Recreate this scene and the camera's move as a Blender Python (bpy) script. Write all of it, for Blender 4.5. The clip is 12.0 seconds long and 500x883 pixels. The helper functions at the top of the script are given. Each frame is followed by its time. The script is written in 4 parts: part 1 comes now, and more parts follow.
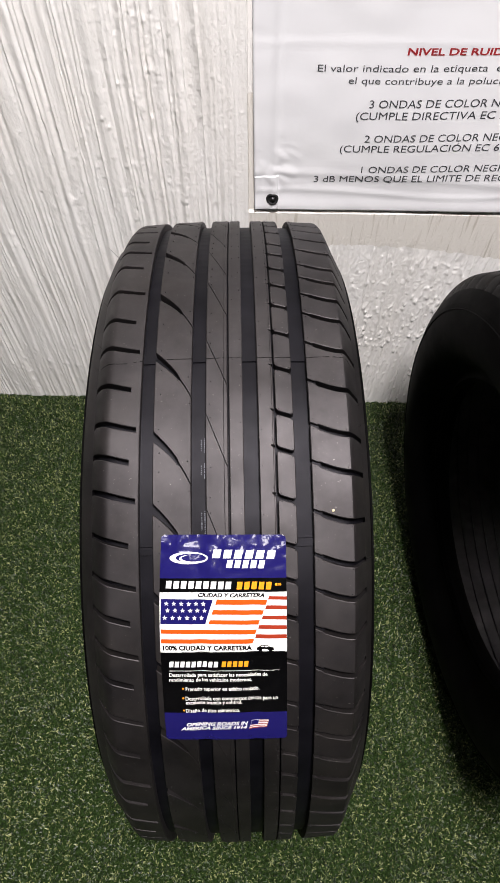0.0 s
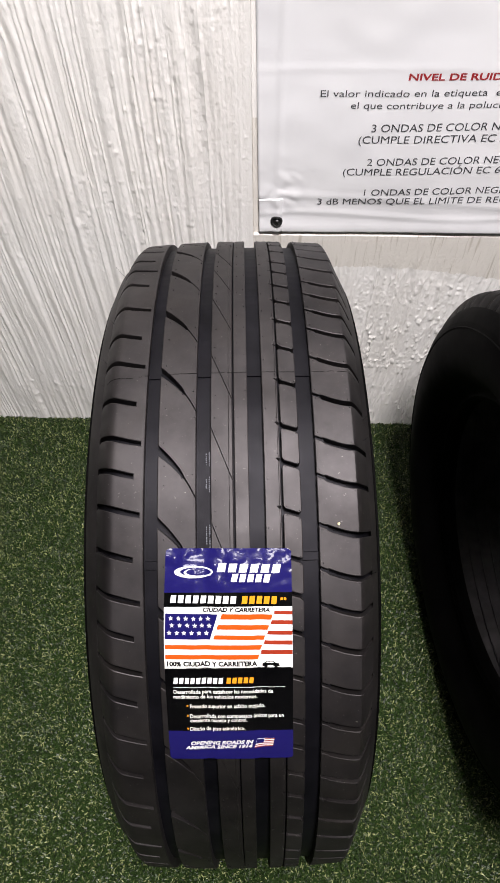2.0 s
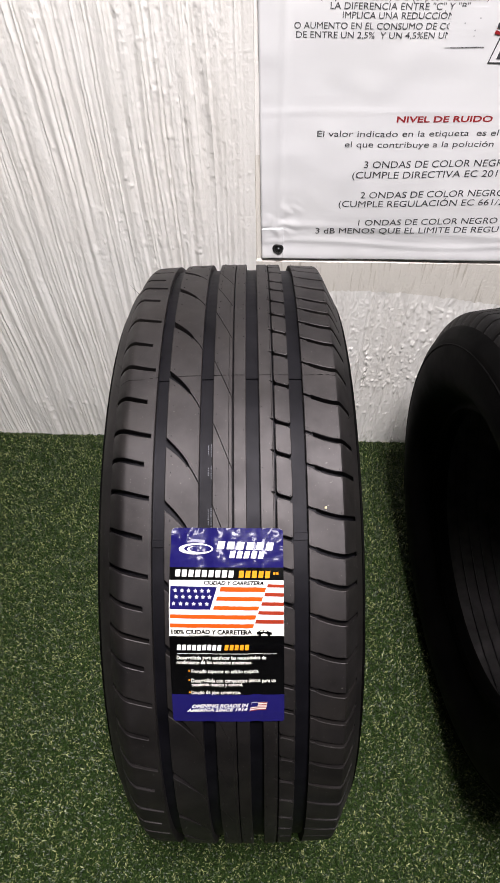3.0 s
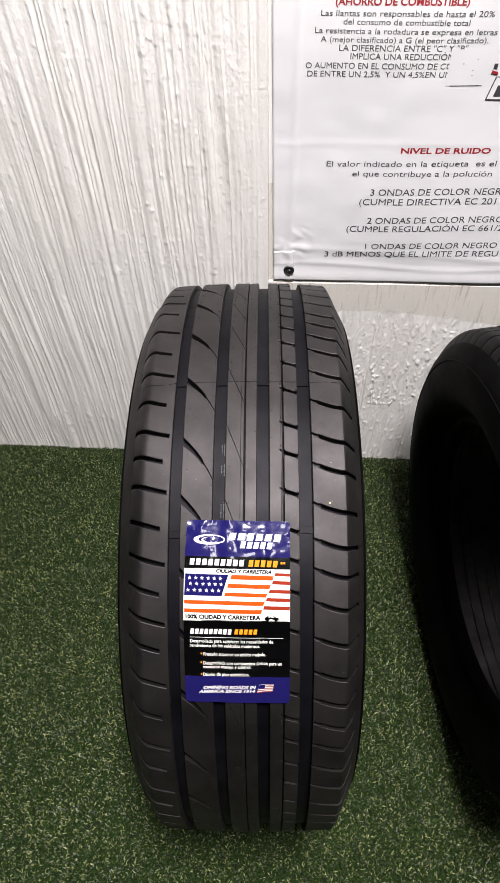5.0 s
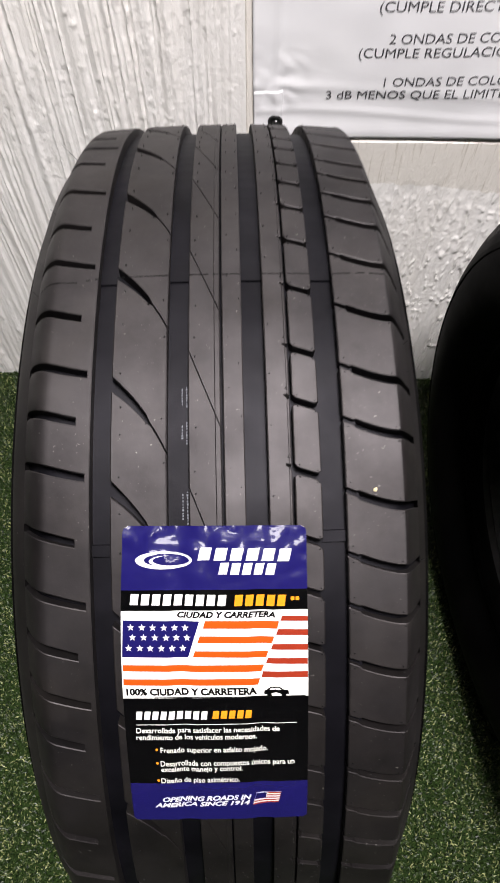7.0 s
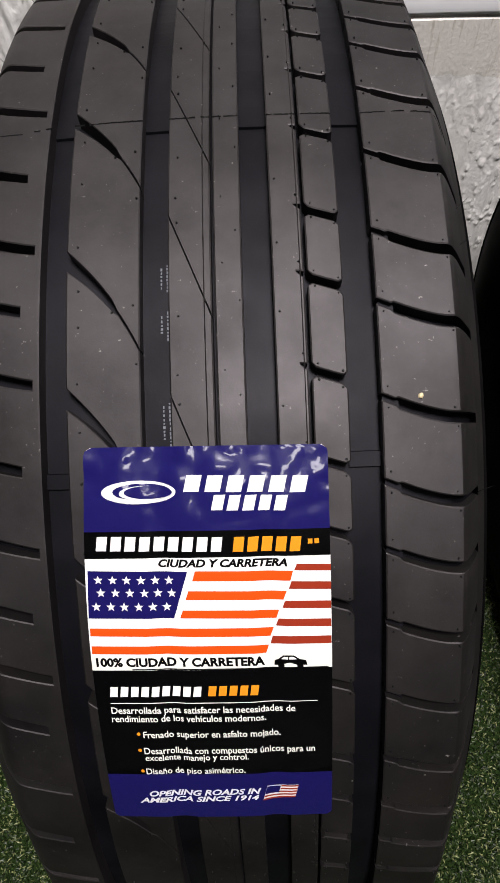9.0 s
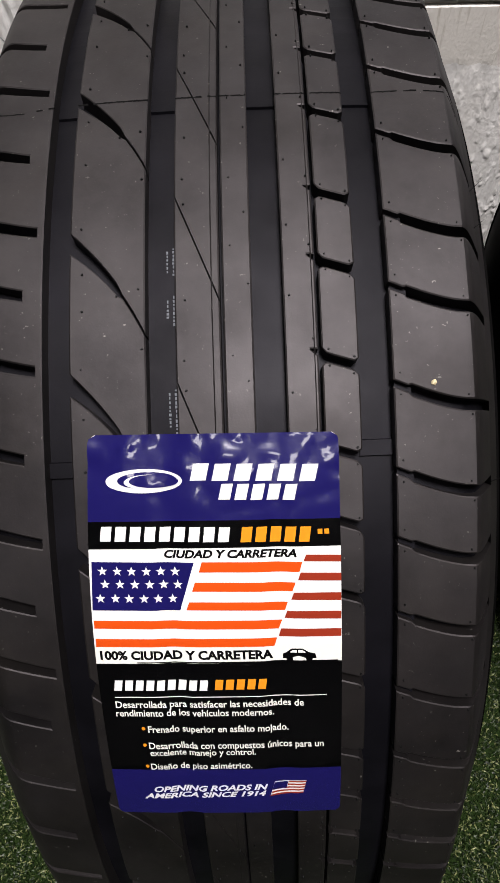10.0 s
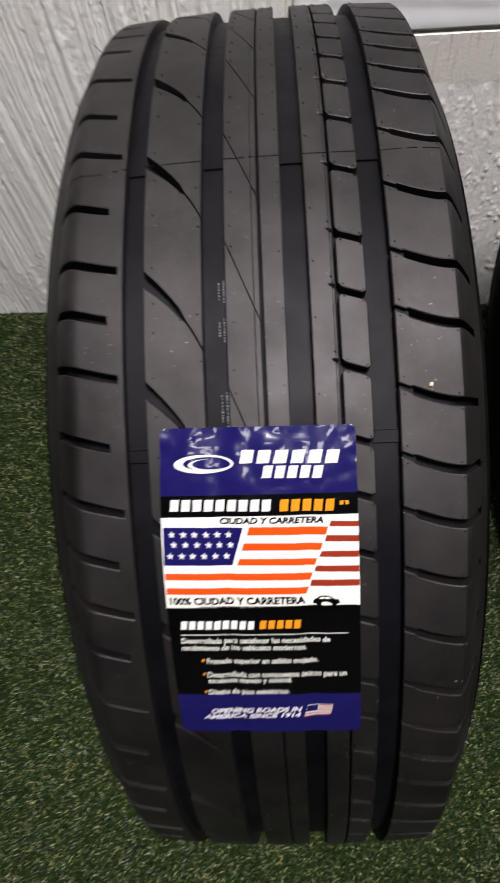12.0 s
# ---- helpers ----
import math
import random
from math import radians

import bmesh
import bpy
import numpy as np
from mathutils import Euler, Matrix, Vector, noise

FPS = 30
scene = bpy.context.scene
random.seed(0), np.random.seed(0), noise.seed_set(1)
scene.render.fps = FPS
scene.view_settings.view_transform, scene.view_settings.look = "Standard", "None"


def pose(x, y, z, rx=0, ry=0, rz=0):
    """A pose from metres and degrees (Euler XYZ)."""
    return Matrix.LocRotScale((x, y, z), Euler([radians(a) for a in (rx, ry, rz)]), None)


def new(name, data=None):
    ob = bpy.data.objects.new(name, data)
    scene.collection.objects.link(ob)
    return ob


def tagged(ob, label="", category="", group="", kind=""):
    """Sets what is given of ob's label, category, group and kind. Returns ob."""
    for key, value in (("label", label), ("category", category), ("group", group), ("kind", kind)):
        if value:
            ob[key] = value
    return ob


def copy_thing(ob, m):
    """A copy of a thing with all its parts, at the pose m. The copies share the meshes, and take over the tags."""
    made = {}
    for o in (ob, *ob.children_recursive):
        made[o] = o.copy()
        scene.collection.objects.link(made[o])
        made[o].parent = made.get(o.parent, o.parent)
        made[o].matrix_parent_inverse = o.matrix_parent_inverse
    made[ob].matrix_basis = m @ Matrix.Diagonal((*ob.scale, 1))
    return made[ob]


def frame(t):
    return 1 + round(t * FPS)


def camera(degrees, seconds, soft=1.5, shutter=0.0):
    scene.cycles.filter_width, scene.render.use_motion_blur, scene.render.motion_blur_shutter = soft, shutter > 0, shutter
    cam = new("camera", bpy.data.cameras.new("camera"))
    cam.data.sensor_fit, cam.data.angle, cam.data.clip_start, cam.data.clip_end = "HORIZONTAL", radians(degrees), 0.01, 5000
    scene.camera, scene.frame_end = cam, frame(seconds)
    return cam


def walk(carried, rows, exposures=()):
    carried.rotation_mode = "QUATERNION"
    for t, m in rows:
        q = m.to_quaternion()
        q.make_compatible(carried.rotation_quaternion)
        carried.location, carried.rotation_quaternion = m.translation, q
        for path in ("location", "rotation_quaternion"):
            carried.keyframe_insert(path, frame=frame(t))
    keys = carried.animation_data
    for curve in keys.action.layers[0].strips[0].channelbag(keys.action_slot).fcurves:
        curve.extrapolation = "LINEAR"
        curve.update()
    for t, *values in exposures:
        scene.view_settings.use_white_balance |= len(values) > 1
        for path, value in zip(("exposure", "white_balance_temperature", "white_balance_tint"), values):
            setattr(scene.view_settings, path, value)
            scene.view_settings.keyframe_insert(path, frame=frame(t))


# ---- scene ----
cam = camera(41.63, 12.0, soft=0.85, shutter=0.45)
ROWS = [
    (0.0, 0.0206, -0.3111, 1.0309, 30.18, 0.38, -0.44),
    (0.5, 0.0186, -0.3045, 1.0224, 29.49, 0.41, -0.35),
    (1.0, 0.0158, -0.2969, 1.0090, 30.94, -0.12, -0.97),
    (1.5, 0.0166, -0.2987, 1.0117, 31.28, 0.55, -0.74),
    (2.0, 0.0207, -0.3187, 1.0262, 32.48, 0.82, -0.30),
    (2.5, 0.0241, -0.3443, 1.0418, 34.07, 0.72, -0.11),
    (3.0, 0.0288, -0.3750, 1.0580, 35.29, 1.12, 0.44),
    (3.5, 0.0317, -0.4070, 1.0756, 36.63, 1.25, 1.59),
    (3.7, 0.0365, -0.4181, 1.0828, 36.99, 1.76, 1.84),
    (5.3, 0.0290, -0.4161, 1.0802, 37.52, 1.41, 1.49),
    (5.5, 0.0300, -0.4127, 1.0795, 37.12, 1.53, 1.50),
    (6.0, 0.0298, -0.3967, 1.0615, 35.97, 2.11, 1.36),
    (6.5, 0.0236, -0.3227, 0.9830, 32.80, 0.96, 0.03),
    (6.7, 0.0232, -0.2885, 0.9385, 31.15, 0.25, -0.79),
    (7.0, 0.0170, -0.2586, 0.8972, 29.73, 0.21, -0.77),
    (7.2, 0.0148, -0.2534, 0.8766, 28.74, 1.15, -0.82),
    (8.8, 0.0245, -0.2400, 0.8212, 25.95, 2.15, -0.58),
    (9.0, 0.0244, -0.2407, 0.8195, 26.09, 2.42, -0.52),
    (9.5, 0.0216, -0.2408, 0.8154, 25.89, 2.22, -0.39),
    (10.0, 0.0211, -0.2405, 0.8131, 25.72, 2.33, -0.45),
    (10.5, 0.0218, -0.2420, 0.8127, 25.81, 2.40, -0.34),
    (11.0, 0.0232, -0.2433, 0.8119, 25.82, 2.65, -0.30),
    (11.5, 0.0243, -0.2468, 0.8187, 25.84, 3.35, -0.30),
    (11.7, 0.0158, -0.2533, 0.8363, 25.74, 1.78, -0.88),
    (12.0, 0.0193, -0.2690, 0.8676, 25.41, 4.71, 0.06),
]
walk(cam, [(t, pose(x, y, z, rx, ry, rz)) for t, x, y, z, rx, ry, rz in ROWS], [(0.0, -0.02), (3.7, -0.02), (5.3, -0.04), (6.0, -0.12), (6.5, -0.10), (7.2, 0.02), (8.8, -0.46), (9.5, -0.53), (12.0, -0.54)])

# ---- light: a closed shop room under white ceiling panels ----
world = bpy.data.worlds.new("world")
world.use_nodes = True
world.node_tree.nodes["Background"].inputs[0].default_value = (0.9, 0.95, 1.0, 1)
world.node_tree.nodes["Background"].inputs[1].default_value = 0.05
scene.world = world
# x, y, width, depth, watts
LAMPS = [(0.23, -0.42, 0.3, 0.5, 124.0), (0.06, -1.35, 0.3, 0.2, 2.5)]
CEIL = 2.6
for lx, ly, lw, ld, watts in LAMPS:
    lamp = bpy.data.lights.new("panel_light", "AREA")
    lamp.shape, lamp.size, lamp.size_y = "RECTANGLE", lw, ld
    lamp.energy, lamp.color = watts, (1.0, 0.952, 0.955)
    ob = new("panel_light", lamp)
    ob.matrix_world = pose(lx, ly, CEIL - 0.045)


# ---- materials ----
def material(name, color, rough=0.5, metal=0.0, spec=0.5):
    m = bpy.data.materials.new(name)
    m.use_nodes = True
    b = m.node_tree.nodes["Principled BSDF"]
    b.inputs["Base Color"].default_value = (*color, 1)
    b.inputs["Roughness"].default_value = rough
    b.inputs["Metallic"].default_value = metal
    b.inputs["Specular IOR Level"].default_value = spec
    return m


def tex_noise(m, scale, detail=4, stretch=(1, 1, 1), rough=0.55):
    n = m.node_tree.nodes
    co, mp, no = n.new("ShaderNodeTexCoord"), n.new("ShaderNodeMapping"), n.new("ShaderNodeTexNoise")
    mp.inputs["Scale"].default_value = stretch
    no.inputs["Scale"].default_value, no.inputs["Detail"].default_value = scale, detail
    no.inputs["Roughness"].default_value = rough
    m.node_tree.links.new(co.outputs["Object"], mp.inputs["Vector"])
    m.node_tree.links.new(mp.outputs["Vector"], no.inputs["Vector"])
    return no.outputs["Fac"]


def ramp(m, fac, stops):
    r = m.node_tree.nodes.new("ShaderNodeValToRGB")
    while len(r.color_ramp.elements) < len(stops):
        r.color_ramp.elements.new(0.5)
    for e, (p, c) in zip(r.color_ramp.elements, stops):
        e.position, e.color = p, (*c, 1)
    m.node_tree.links.new(fac, r.inputs["Fac"])
    return r.outputs["Color"]


def mix(m, fac, a, b, mode="MIX"):
    x = m.node_tree.nodes.new("ShaderNodeMix")
    x.data_type, x.blend_type = "RGBA", mode
    for sock, v in ((x.inputs[0], fac), (x.inputs[6], a), (x.inputs[7], b)):
        if hasattr(v, "links"):
            m.node_tree.links.new(v, sock)
        else:
            sock.default_value = v if isinstance(v, float) else (*v, 1)
    return x.outputs[2]


def plug(m, name, out):
    m.node_tree.links.new(out, m.node_tree.nodes["Principled BSDF"].inputs[name])


def bump(m, parts):
    """parts: (height, strength, distance)."""
    last = None
    for h, s, d in parts:
        b = m.node_tree.nodes.new("ShaderNodeBump")
        b.inputs["Strength"].default_value, b.inputs["Distance"].default_value = s, d
        m.node_tree.links.new(h, b.inputs["Height"])
        if last:
            m.node_tree.links.new(last, b.inputs["Normal"])
        last = b.outputs["Normal"]
    plug(m, "Normal", last)


def rubber(name, low, high, rough, dust=0.0, spec=0.27, tint=(1.0, 0.93, 0.955)):
    m = material(name, low, rough, 0.0, spec)
    m.node_tree.nodes["Principled BSDF"].inputs["Specular Tint"].default_value = (*tint, 1)
    col = ramp(m, tex_noise(m, 38, 6), [(0.3, low), (0.75, high)])
    col = mix(m, 1.0, col, ramp(m, tex_noise(m, 11, 4), [(0.34, (0.5, 0.5, 0.53)), (0.66, (1.4, 1.35, 1.28))]), "MULTIPLY")
    if dust:
        spots = ramp(m, tex_noise(m, 620, 2), [(0.70, (0, 0, 0)), (0.77, (1, 1, 1))])
        patch = ramp(m, tex_noise(m, 14, 3), [(0.36, (0, 0, 0)), (0.66, (dust, dust, dust))])
        smear = ramp(m, tex_noise(m, 26, 6, (1, 1, 1), 0.7), [(0.46, (0, 0, 0)), (0.72, (0.34, 0.34, 0.34))])
        col = mix(m, smear, col, (0.012, 0.010, 0.0075))
        col = mix(m, mix(m, 1.0, spots, patch, "MULTIPLY"), col, (0.22, 0.21, 0.19))
    plug(m, "Base Color", col)
    r = m.node_tree.nodes.new("ShaderNodeMapRange")
    r.inputs["To Min"].default_value, r.inputs["To Max"].default_value = rough - 0.1, rough + 0.14
    m.node_tree.links.new(tex_noise(m, 24, 5), r.inputs["Value"])
    plug(m, "Roughness", r.outputs["Result"])
    # cloudy sheen: handled and dusty patches
    r = m.node_tree.nodes.new("ShaderNodeMapRange")
    r.inputs["From Min"].default_value, r.inputs["From Max"].default_value = 0.32, 0.68
    r.inputs["To Min"].default_value, r.inputs["To Max"].default_value = 0.62 * spec, 1.28 * spec
    m.node_tree.links.new(tex_noise(m, 15, 7, (1, 1, 1), 0.68), r.inputs["Value"])
    plug(m, "Specular IOR Level", r.outputs["Result"])
    bump(m, [(tex_noise(m, 1200, 3), 0.06, 0.0005), (tex_noise(m, 45, 3), 0.07, 0.002)])
    return m


M_TREAD = rubber("tread_rubber", (0.0012, 0.0010, 0.0011), (0.0048, 0.0040, 0.0040), 0.54, 0.8, 0.47)
# bluish groove rubber; the grooves' shade is put in by cutting its sheen
M_GROOVE_SHADED = rubber("shaded_groove_rubber", (0.0011, 0.0011, 0.0017), (0.0036, 0.0035, 0.0052), 0.5, 0.0, 0.125, (0.95, 0.92, 1.0))
M_SIDE = rubber("sidewall_rubber", (0.0008, 0.0008, 0.0008), (0.0018, 0.0018, 0.0018), 0.6, 0.0, 0.04)
M_LINER = rubber("liner_rubber", (0.04, 0.04, 0.043), (0.09, 0.09, 0.096), 0.42, 0.0, 0.5)
# second tyre's tread: worn, with its shade put into duller rubber
M_WORN_SHADED = rubber("worn_shaded_tread_rubber", (0.001, 0.001, 0.001), (0.004, 0.004, 0.004), 0.55, 0.5, 0.16)
M_SPEW = material("vent_rubber", (0.003, 0.003, 0.003), 0.6, 0.0, 0.16)
M_CHALK = material("white_marking", (0.10, 0.105, 0.12), 0.8)

M_WALL = material("white_stucco", (0.8, 0.78, 0.75), 0.48)
c = ramp(M_WALL, tex_noise(M_WALL, 6, 5), [(0.3, (0.82, 0.795, 0.765)), (0.7, (0.88, 0.865, 0.845))])
c2 = ramp(M_WALL, tex_noise(M_WALL, 90, 4, (1, 1, 0.05)), [(0.3, (0.93, 0.925, 0.915)), (0.6, (1, 1, 1))])
c = mix(M_WALL, 1.0, c, c2, "MULTIPLY")
# a smoother cream-coloured repair under the banner
n = M_WALL.node_tree.nodes
co, sep = n.new("ShaderNodeTexCoord"), n.new("ShaderNodeSeparateXYZ")
M_WALL.node_tree.links.new(co.outputs["Object"], sep.inputs[0])


def calc(op, a, b):
    x = n.new("ShaderNodeMath")
    x.operation = op
    for sock, val in zip(x.inputs, (a, b)):
        if hasattr(val, "links"):
            M_WALL.node_tree.links.new(val, sock)
        else:
            sock.default_value = val
    return x.outputs[0]


wavy = calc("ADD", sep.outputs["Z"], calc("MULTIPLY", calc("SINE", calc("MULTIPLY", sep.outputs["X"], 9.0), 0.0), -0.018))
wavy = calc("ADD", wavy, calc("MULTIPLY", tex_noise(M_WALL, 120, 3), 0.012))
inside = calc("MULTIPLY", calc("GREATER_THAN", wavy, 0.374), calc("GREATER_THAN", sep.outputs["X"], 0.02))
inside = calc("MULTIPLY", inside, calc("LESS_THAN", sep.outputs["Z"], 0.6))
cream = mix(M_WALL, ramp(M_WALL, tex_noise(M_WALL, 210, 3, (1, 1, 0.07)), [(0.58, (0, 0, 0)), (0.70, (0.75, 0.75, 0.75))]), (0.72, 0.685, 0.635), (0.47, 0.43, 0.37))
c = mix(M_WALL, inside, c, cream)
# a faint brownish stain low on the wall
away = calc("ADD", calc("POWER", calc("MULTIPLY", calc("ADD", sep.outputs["X"], 0.15), 16.0), 2.0), calc("POWER", calc("MULTIPLY", calc("SUBTRACT", sep.outputs["Z"], 0.15), 7.0), 2.0))
stain = calc("MULTIPLY", calc("MAXIMUM", calc("SUBTRACT", 1.0, away), 0.0), tex_noise(M_WALL, 60, 5, (1, 1, 0.3)))
plug(M_WALL, "Base Color", mix(M_WALL, stain, c, (0.62, 0.50, 0.38)))
bump(M_WALL, [(tex_noise(M_WALL, 230, 4, (1, 1, 0.06)), 0.25, 0.003), (tex_noise(M_WALL, 400, 4, (1, 1, 0.6)), 0.34, 0.002)])

# paints of the unseen room shell, kept dark to hold down bounce light
M_PAINT = material("room_paint", (0.62, 0.6, 0.57), 0.7)
plug(M_PAINT, "Base Color", ramp(M_PAINT, tex_noise(M_PAINT, 3, 4), [(0.3, (0.085, 0.083, 0.08)), (0.7, (0.12, 0.117, 0.113))]))
M_CEIL = material("ceiling_paint", (0.16, 0.16, 0.155), 0.8)
M_LAMPBODY = material("lamp_body", (0.8, 0.8, 0.8), 0.4)
M_LAMP = material("lamp_diffuser", (0.9, 0.9, 0.9), 0.4)
M_LAMP.node_tree.nodes["Principled BSDF"].inputs["Emission Color"].default_value = (1, 0.952, 0.955, 1)
M_LAMP.node_tree.nodes["Principled BSDF"].inputs["Emission Strength"].default_value = 6.0

M_TURF = material("turf_backing", (0.02, 0.035, 0.014), 0.9, 0.0, 0.05)
plug(M_TURF, "Base Color", ramp(M_TURF, tex_noise(M_TURF, 300, 4), [(0.3, (0.007, 0.015, 0.003)), (0.7, (0.019, 0.034, 0.009))]))
M_BLADE = material("turf_blade", (0.06, 0.12, 0.04), 0.42, 0.0, 0.35)
geo = M_BLADE.node_tree.nodes.new("ShaderNodeNewGeometry")
blade = ramp(M_BLADE, geo.outputs["Random Per Island"], [(0.0, (0.003, 0.008, 0.0015)), (0.5, (0.016, 0.033, 0.006)), (0.8, (0.040, 0.066, 0.017)), (1.0, (0.27, 0.29, 0.13))])
plug(M_BLADE, "Base Color", mix(M_BLADE, 1.0, blade, ramp(M_BLADE, tex_noise(M_BLADE, 9, 4), [(0.3, (0.75, 0.75, 0.72)), (0.7, (1.1, 1.05, 1.0))]), "MULTIPLY"))

M_BANNER = material("banner_vinyl", (0.8, 0.8, 0.8), 0.34)
plug(M_BANNER, "Base Color", ramp(M_BANNER, tex_noise(M_BANNER, 5, 3), [(0.3, (0.76, 0.755, 0.775)), (0.7, (0.82, 0.815, 0.825))]))
M_INK = material("dark_print", (0.05, 0.05, 0.056), 0.5)
M_RED = material("red_print", (0.33, 0.02, 0.025), 0.5)
M_PATCH = material("white_sticker", (0.79, 0.785, 0.80), 0.36)
M_SPECK = material("grey_speck", (0.42, 0.42, 0.44), 0.6)
M_METAL = material("eyelet_metal", (0.16, 0.16, 0.16), 0.3, 1.0)
M_BLACK = material("dark_hole", (0.012, 0.012, 0.012), 0.5)


def gloss(name, color, rough=0.2):
    m = material(name, color, rough, 0.0, 0.28)
    m.node_tree.nodes["Principled BSDF"].inputs["Coat Weight"].default_value = 0.8
    m.node_tree.nodes["Principled BSDF"].inputs["Coat Roughness"].default_value = 0.05
    return m


L_BLUE = gloss("label_blue", (0.0075, 0.006, 0.066))
L_BLACK = gloss("label_black", (0.0008, 0.0008, 0.001))
L_WHITE = gloss("label_white", (0.6, 0.6, 0.59))
L_CREAM = gloss("label_cream", (0.60, 0.60, 0.55))
L_ORANGE = gloss("label_orange", (0.52, 0.058, 0.006))
L_AMBER = gloss("label_amber", (0.58, 0.21, 0.012))
L_RUST = gloss("label_rust", (0.21, 0.024, 0.011))
for m in (L_BLUE,):
    bump(m, [(tex_noise(m, 70, 2), 0.14, 0.002), (tex_noise(m, 210, 1), 0.05, 0.001)])


# ---- helpers ----
def mesh_of(name, verts, faces, mat, smooth=False):
    me = bpy.data.meshes.new(name)
    me.from_pydata(verts, [], faces)
    if smooth:
        me.shade_smooth()
        me.set_sharp_from_angle(angle=radians(38 if smooth is True else smooth))
    me.materials.append(mat)
    return me


def part(name, verts, faces, mat, parent, label="", smooth=False, kind=""):
    ob = new(name, mesh_of(name, verts, faces, mat, smooth))
    ob.parent = parent
    return tagged(ob, label, kind=kind)


def box(x0, x1, y0, y1, z0, z1):
    v = [(x, y, z) for x in (x0, x1) for y in (y0, y1) for z in (z0, z1)]
    return v, [(0, 1, 3, 2), (4, 6, 7, 5), (0, 4, 5, 1), (2, 3, 7, 6), (0, 2, 6, 4), (1, 5, 7, 3)]


def structure(name, v, f, mat, label, category, smooth=False):
    return tagged(new(name, mesh_of(name, v, f, mat, smooth)), label, category, kind="structure")


# ---- the room ----
WALL_Y, WALL_K = 0.3768, -0.0367


def wall_y(x):
    return WALL_Y + WALL_K * x


def lattice(rng, x, z, cell_x, cell_z):
    """Smooth random heights, about -1 to 1, on a lattice of cells."""
    u, w = (x - x.min()) / cell_x, (z - z.min()) / cell_z
    table = rng.uniform(-1, 1, (int(u.max()) + 3, int(w.max()) + 3))
    i, j = u.astype(int), w.astype(int)
    a, b = u - i, w - j
    a, b = a * a * (3 - 2 * a), b * b * (3 - 2 * b)
    return (table[i, j] * (1 - a) + table[i + 1, j] * a) * (1 - b) + (table[i, j + 1] * (1 - a) + table[i + 1, j + 1] * a) * b


def stucco_relief(x, z):
    """Torn vertical trowel ridges with crumbs; a smoother repair under the banner, more crumbs below it."""
    rng = np.random.default_rng(5)
    edge = 0.364 + 0.018 * np.sin(9 * x) + 0.004 * lattice(rng, x, z, 0.012, 0.5)
    right = 1 / (1 + np.exp(-(x - np.where(z > 0.40, 0.008, 0.034)) / 0.007))
    low = right / (1 + np.exp((z - edge) / 0.003))
    smooth = right - low
    rough = 1 - smooth
    # the trowel's pull wanders a little
    u = x + 0.003 * lattice(rng, x, z, 0.09, 0.2) + 0.0006 * lattice(rng, x, z, 0.02, 0.04) + 0.0005 * lattice(rng, x, z, 0.005, 0.009)
    h = 0.0006 * lattice(rng, u, z, 0.022, 0.40)
    for cell, run, amp in ((0.0092, 0.45, 0.0010), (0.0063, 0.32, 0.0014), (0.0044, 0.20, 0.0013)):
        n = lattice(rng, u, z, cell, run)
        h += amp * (0.75 - 2.0 * np.abs(n)) * (0.8 + 0.2 * lattice(rng, x, z, 0.010, 0.030))
    h *= 1 - 0.86 * smooth - 0.2 * low
    h += 0.00022 * smooth * lattice(rng, u, z, 0.0022, 0.09)
    # torn edges and crumbs pulled along the ridges
    tear = lattice(rng, u, z, 0.0042, 0.013) + 0.6 * lattice(rng, x, z, 0.0030, 0.0050)
    patch = 0.5 + 0.5 * lattice(rng, x, z, 0.07, 0.11)
    h += rough * 0.0013 * np.clip(tear - 0.35, 0, 0.8) * (patch + 1.0 * low)
    h += rough * 0.00018 * lattice(rng, x, z, 0.0028, 0.0036)
    step_x, step_z = x[1, 0] - x[0, 0], z[0, 1] - z[0, 0]
    for _ in range(5200):
        cx, cz, size = rng.uniform(-0.57, 0.6), rng.uniform(0.0, 0.99) ** 1.2, rng.uniform(0.0010, 0.0018)
        if (cx > 0.03 and cz > 0.365) or (cx < 0.03 and rng.random() < 0.8):
            continue
        i0, j0 = int((cx - x[0, 0]) / step_x), int((cz - z[0, 0]) / step_z)
        i1, j1 = max(0, i0 - 5), max(0, j0 - 5)
        part_x, part_z = x[i1:i0 + 6, j1:j0 + 6], z[i1:i0 + 6, j1:j0 + 6]
        h[i1:i0 + 6, j1:j0 + 6] += rng.uniform(0.3, 0.75) * size * np.exp(-((part_x - cx) ** 2 + 0.6 * (part_z - cz) ** 2) / size ** 2 * 1.8)
    behind = (x > 0.02) & (z > 0.44)
    return np.where(behind, np.minimum(h, -0.0032), h)


def relief_wall():
    xs, zs = np.arange(-0.58, 0.62, 0.0012), np.arange(0.0, 1.0, 0.0021)
    X, Z = np.meshgrid(xs, zs, indexing="ij")
    Y = wall_y(X) + 0.006 - np.clip(0.003 + stucco_relief(X, Z), -0.005, 0.0105)
    nx, nz = X.shape
    i = np.arange(nx * nz).reshape(nx, nz)
    f = np.stack((i[:-1, :-1], i[1:, :-1], i[1:, 1:], i[:-1, 1:]), -1).reshape(-1, 4)
    return np.stack((X, Y, Z), -1).reshape(-1, 3).tolist(), f.tolist()


ROOM = (-3.4, 3.6, -4.6)
v, f = relief_wall()
north = structure("wall_north", v, f, M_WALL, "white stucco wall with vertical trowel ridges", "wall", True)
